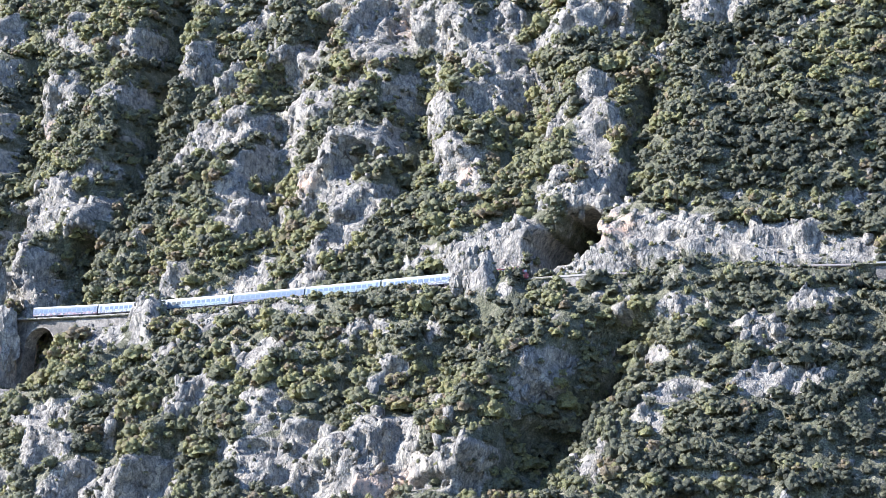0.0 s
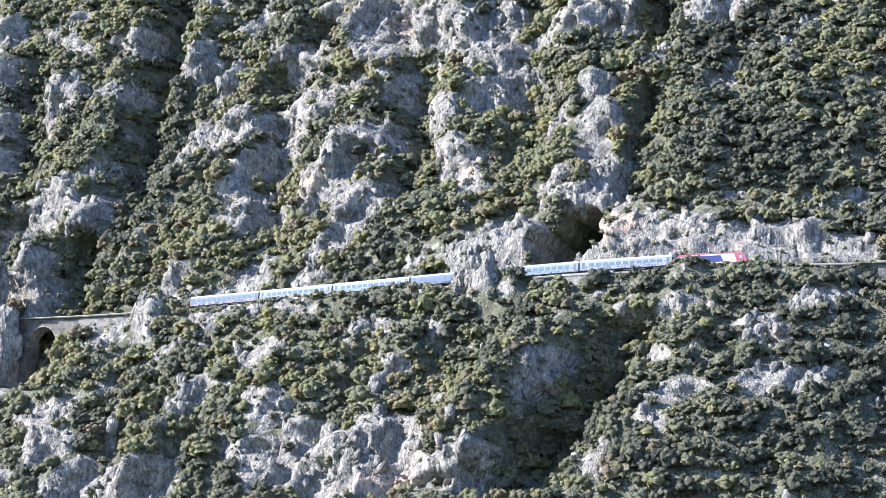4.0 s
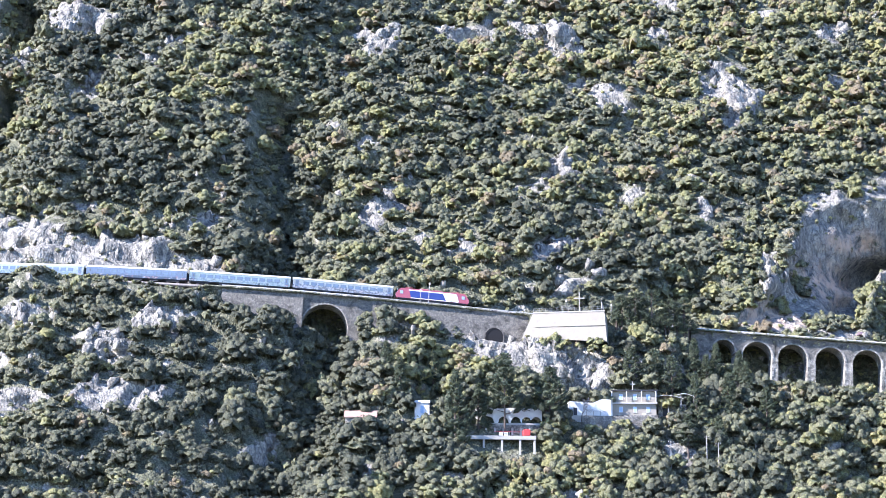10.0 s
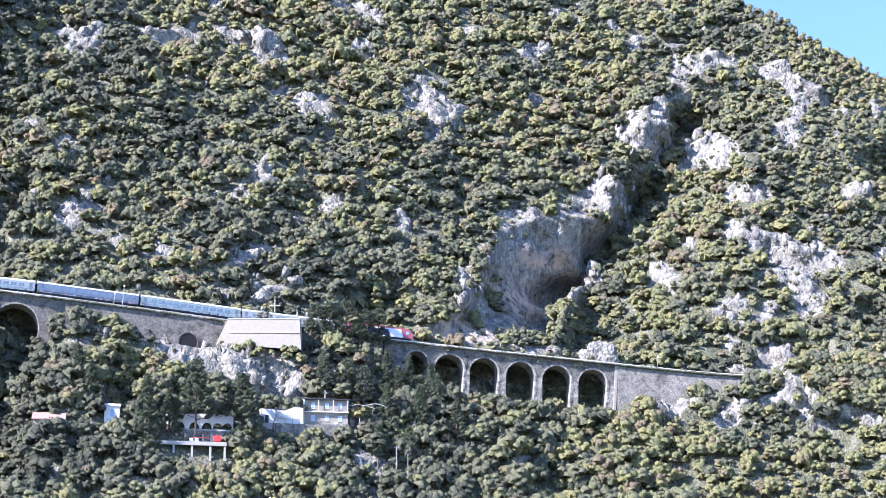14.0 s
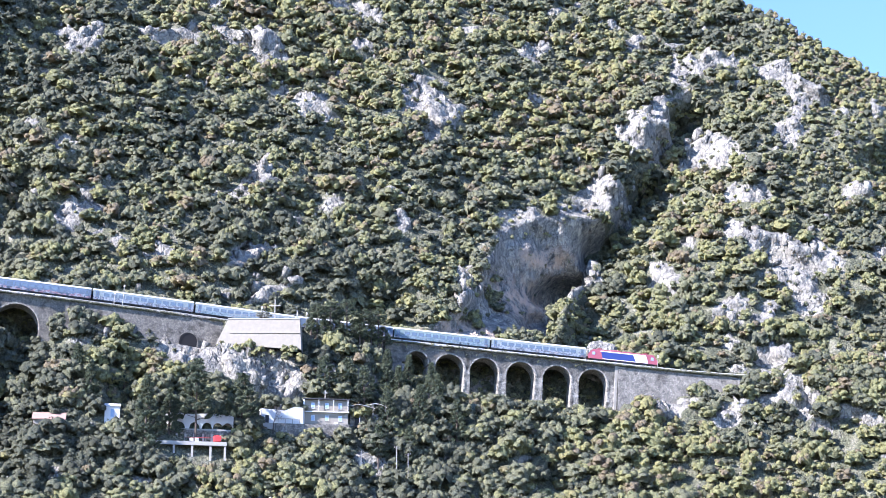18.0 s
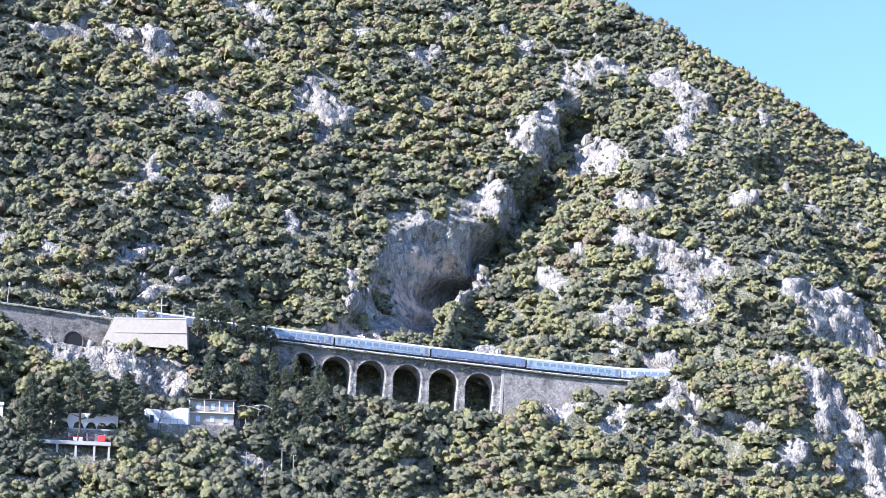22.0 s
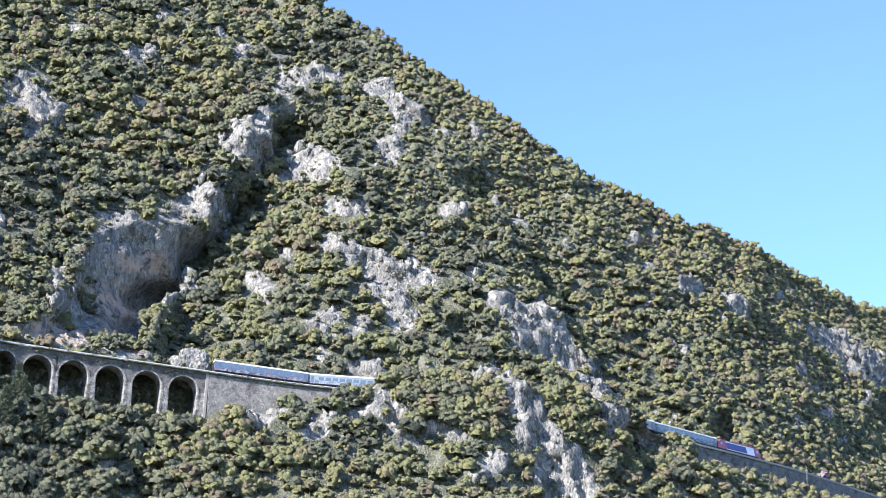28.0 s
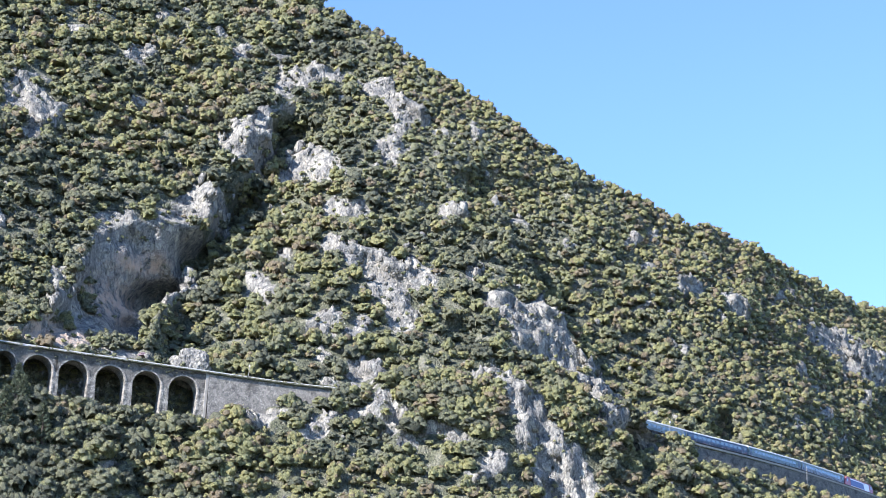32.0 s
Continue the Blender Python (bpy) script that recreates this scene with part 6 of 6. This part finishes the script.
CONIFERS = [(-71.5, -42.5, 19.0, 4.8, "fir"), (-66.5, -37.0, 11.5, 3.0, "fir"),
            (-79.0, -27.0, 11.0, 3.2, "fir"), (-86.0, -30.0, 10.0, 3.0, "fir"), (-14.0, -31.0, 14.0, 3.6, "fir"), (-20.0, -24.0, 12.0, 3.8, "pine"),
            (-6.0, -29.0, 13.0, 3.4, "fir"), (-11.5, -21.0, 12.0, 2.8, "fir")]
CONIFERS += [(-1.5, -24.0, 12.0, 3.2, "fir"), (-16.0, -40.0, 11.0, 3.4, "pine"), (3.5, -30.0, 11.0, 3.2, "fir"), (-30.0, -20.0, 10.0, 3.4, "pine"), (-24.5, -19.0, 9.0, 3.2, "pine"),
             (-90.0, -24.0, 9.0, 2.6, "fir"), (-9.0, -18.5, 13.0, 3.0, "fir"), (-3.0, -19.5, 11.0, 3.0, "fir"), (-14.5, -18.0, 13.5, 3.4, "fir"), (-8.5, -38.0, 9.5, 3.2, "fir"), (-13.0, -14.5, 9.5, 2.6, "fir")]
conifer(-60.0, -36.5, 21.0, 6.4, 171, "pine", 2.6)
conifer(-49.3, -34.5, 17.0, 6.0, 172, "pine", 2.6)
for i, (x, h, a, b, k) in enumerate(CONIFERS):
    conifer(x, h, a, b, 100 + i, k)
# pines beyond the platform, whose trunks show against the train
for i, s in enumerate((-34, -30.5, -26, -21.5, -17.5)):
    conifer(on_line(s, 0, 0).x, -3.2, 10.0 + (i % 3), 3.4, 140 + i, "umbrella")
for i, s in enumerate((-35.5, -32, -29, -27.5, -24, -22.5, -19.5, -16.5)):
    conifer(on_line(s, 0, 0).x, -2.6 - (i % 2), 5.6 + (i % 3) * 0.8, 3.0, 150 + i, "pine")


def bare_tree(x, h, height, seed):
    rng = np.random.default_rng(seed)
    p, _ = face_point(np.array([float(x)]), np.array([float(h)]))
    t = empty("bare_tree", Matrix.Translation(Vector(p[0]) - Vector((0, 0, 0.3))), "leafless grey tree with fine spreading twigs", "tree")
    trunk, twigs = bmesh.new(), bmesh.new()

    def grow(bm, o, d, length, r, depth):
        e = o + d * length
        tube(bm, o, e, r, r * 0.65, 5)
        if depth:
            for _ in range(3):
                k = (d + Vector(rng.normal(size=3)) * 0.5 + Vector((0, 0, 0.12))).normalized()
                grow(twigs, e, k, length * rng.uniform(0.6, 0.8), r * 0.6, depth - 1)

    grow(trunk, Vector((0, 0, 0)), Vector((0.05, 0, 1)), height * 0.32, 0.16, 4)
    part("trunk", trunk, M_BARK, t)
    part("branches", twigs, plain("grey_twigs", (0.32, 0.28, 0.25), 0.9), t)


bare_tree(-42.0, -33.0, 8.5, 3)


# ---- small things round the house ----
def canopy(x, y, z, turn, length):
    """A curved corrugated sheet on posts."""
    c = empty("canopy", pose(x, y, z, 0, 0, turn), "curved pale sheet canopy on thin posts beside the house", "canopy", "canopies by the house")
    rows = [[(length * (i / 10 - 0.5), d, 0.9 * math.sin(math.pi * (0.25 + 0.75 * i / 10)) + e) for d, e in ((-1.3, 0), (1.6, 0.5), (1.6, 0.42), (-1.3, -0.08), (-1.3, 0))] for i in range(11)]
    quads_part("sheet", rows, M_LIME, c)
    for u in (-0.42, 0.42):
        part("post", tube(bmesh.new(), (u * length, -1.0, -2.6), (u * length, -1.0, 0.75), 0.06, n=6), M_STEEL, c)


canopy(-20.2, 570.0, 118.6, 10, 6.0)
canopy(-16.4, 571.5, 119.2, 14, 4.0)
sb = empty("stone_shed", pose(-18.5, 571.5, 114.6, 0, 0, 12), "low shaded stone shed under the canopies", "shed")
part("block", boxed(-5, 5, 0, 4, -2, 3.2), M_WALL, sb)
part("doorway", boxed(-3.8, -2.6, -0.04, 0.02, 0, 2.0), M_DARK, sb, "dark doorway")
tw = empty("terrace_wall", pose(-33.5, 564.2, 113.0, 0, 0, 14), "ruined rubble terrace wall below the house", "wall")
part("wall", boxed(-8, 8, 0, 1.0, -2.5, 0.6), M_WALL, tw)
for x in (-7.4, -5.6, -3.8, -2.0):
    part("post", boxed(x - 0.07, x + 0.07, 0.4, 0.54, 0.6, 1.9), M_CONCRETE, tw)
part("top_bar", boxed(-7.5, -1.9, 0.42, 0.52, 1.8, 1.92), M_CONCRETE, tw)


def utility_pole(x, h, height, label):
    p, _ = face_point(np.array([float(x)]), np.array([float(h)]))
    c = empty("utility_pole", Matrix.Translation(Vector(p[0]) - Vector((0, 2.0, 0.5))), label, "pole", "poles below the house")
    part("shaft", tube(bmesh.new(), (0, 0, -1.5), (0, 0, height), 0.13, 0.09, 7), M_STEEL, c)
    part("crossarm", boxed(-0.7, 0.7, -0.06, 0.06, height - 0.5, height - 0.35), M_DARK, c)
    for u in (-0.55, 0.55):
        part("insulator", tube(bmesh.new(), (u, 0, height - 0.35), (u, 0, height - 0.15), 0.06, n=6), M_LIME, c)
    return c


poles = [utility_pole(-20.0, -43.5, 7.0, "weathered wooden utility pole in the scrub"), utility_pole(-11.4, -42.5, 8.0, "pale steel utility pole in the scrub"),
         utility_pole(-8.6, -43.0, 7.0, "weathered wooden utility pole in the scrub"), utility_pole(-20.8, -29.5, 5.0, "short pale utility pole beside the house")]
wire = empty("overhead_wire", poles[1].matrix_world, "thin sagging overhead wire between two poles", "wire")
pa, pb = poles[1].location + Vector((0, 0, 7.8)), poles[3].location + Vector((0, 0, 4.8))
bm = bmesh.new()
for i in range(10):
    u, v = i / 10, (i + 1) / 10
    tube(bm, pa.lerp(pb, u) - pa - Vector((0, 0, 4 * u * (1 - u) * 1.2 - 7.8)), pa.lerp(pb, v) - pa - Vector((0, 0, 4 * v * (1 - v) * 1.2 - 7.8)), 0.03, n=4)
part("cable", bm, M_DARK, wire)


def judas_tree(x, h, size, seed):
    p, _ = face_point(np.array([float(x)]), np.array([float(h)]))
    t = empty("flowering_tree", Matrix.Translation(Vector(p[0]) - Vector((0, 1.0, 0.2))), "small tree covered in pink spring blossom", "tree", "pink flowering trees")
    part("trunk", tube(bmesh.new(), (0, 0, 0), (0, 0, size), 0.12, 0.05, 6), M_BARK, t)
    rng = np.random.default_rng(seed)
    q, links, _ = shrub_pattern(rng, 6, 60)
    me = mesh_of("blossom", q * size + np.array((0, 0, size * 0.5)), links, M_PINK)
    ob = new("blossom", me)
    ob.parent = t


judas_tree(29.5, 4.0, 1.3, 1)
judas_tree(39.0, 11.0, 1.2, 2)
judas_tree(246.0, 1.4, 2.3, 3)


def motions():
    """The train runs down the line, gathering a little speed."""
    ts, ds = np.array(NOSE).T
    fit = np.polyfit(ts, ds, 3)
    for ob, back in TRAIN:
        rows = []
        for t in np.arange(0, 32.01, 1.0):
            s = float(np.polyval(fit, t)) + back
            half = 6.5
            a, b = frame_at(s - half).translation, frame_at(s + half).translation
            d = (b - a).normalized()
            left = Vector((0, 0, 1)).cross(d).normalized()
            m = Matrix((d, left, d.cross(left))).transposed().to_4x4()
            m.translation = (a + b) / 2
            rows.append((float(t), m))
        walk(ob, rows)


motions()
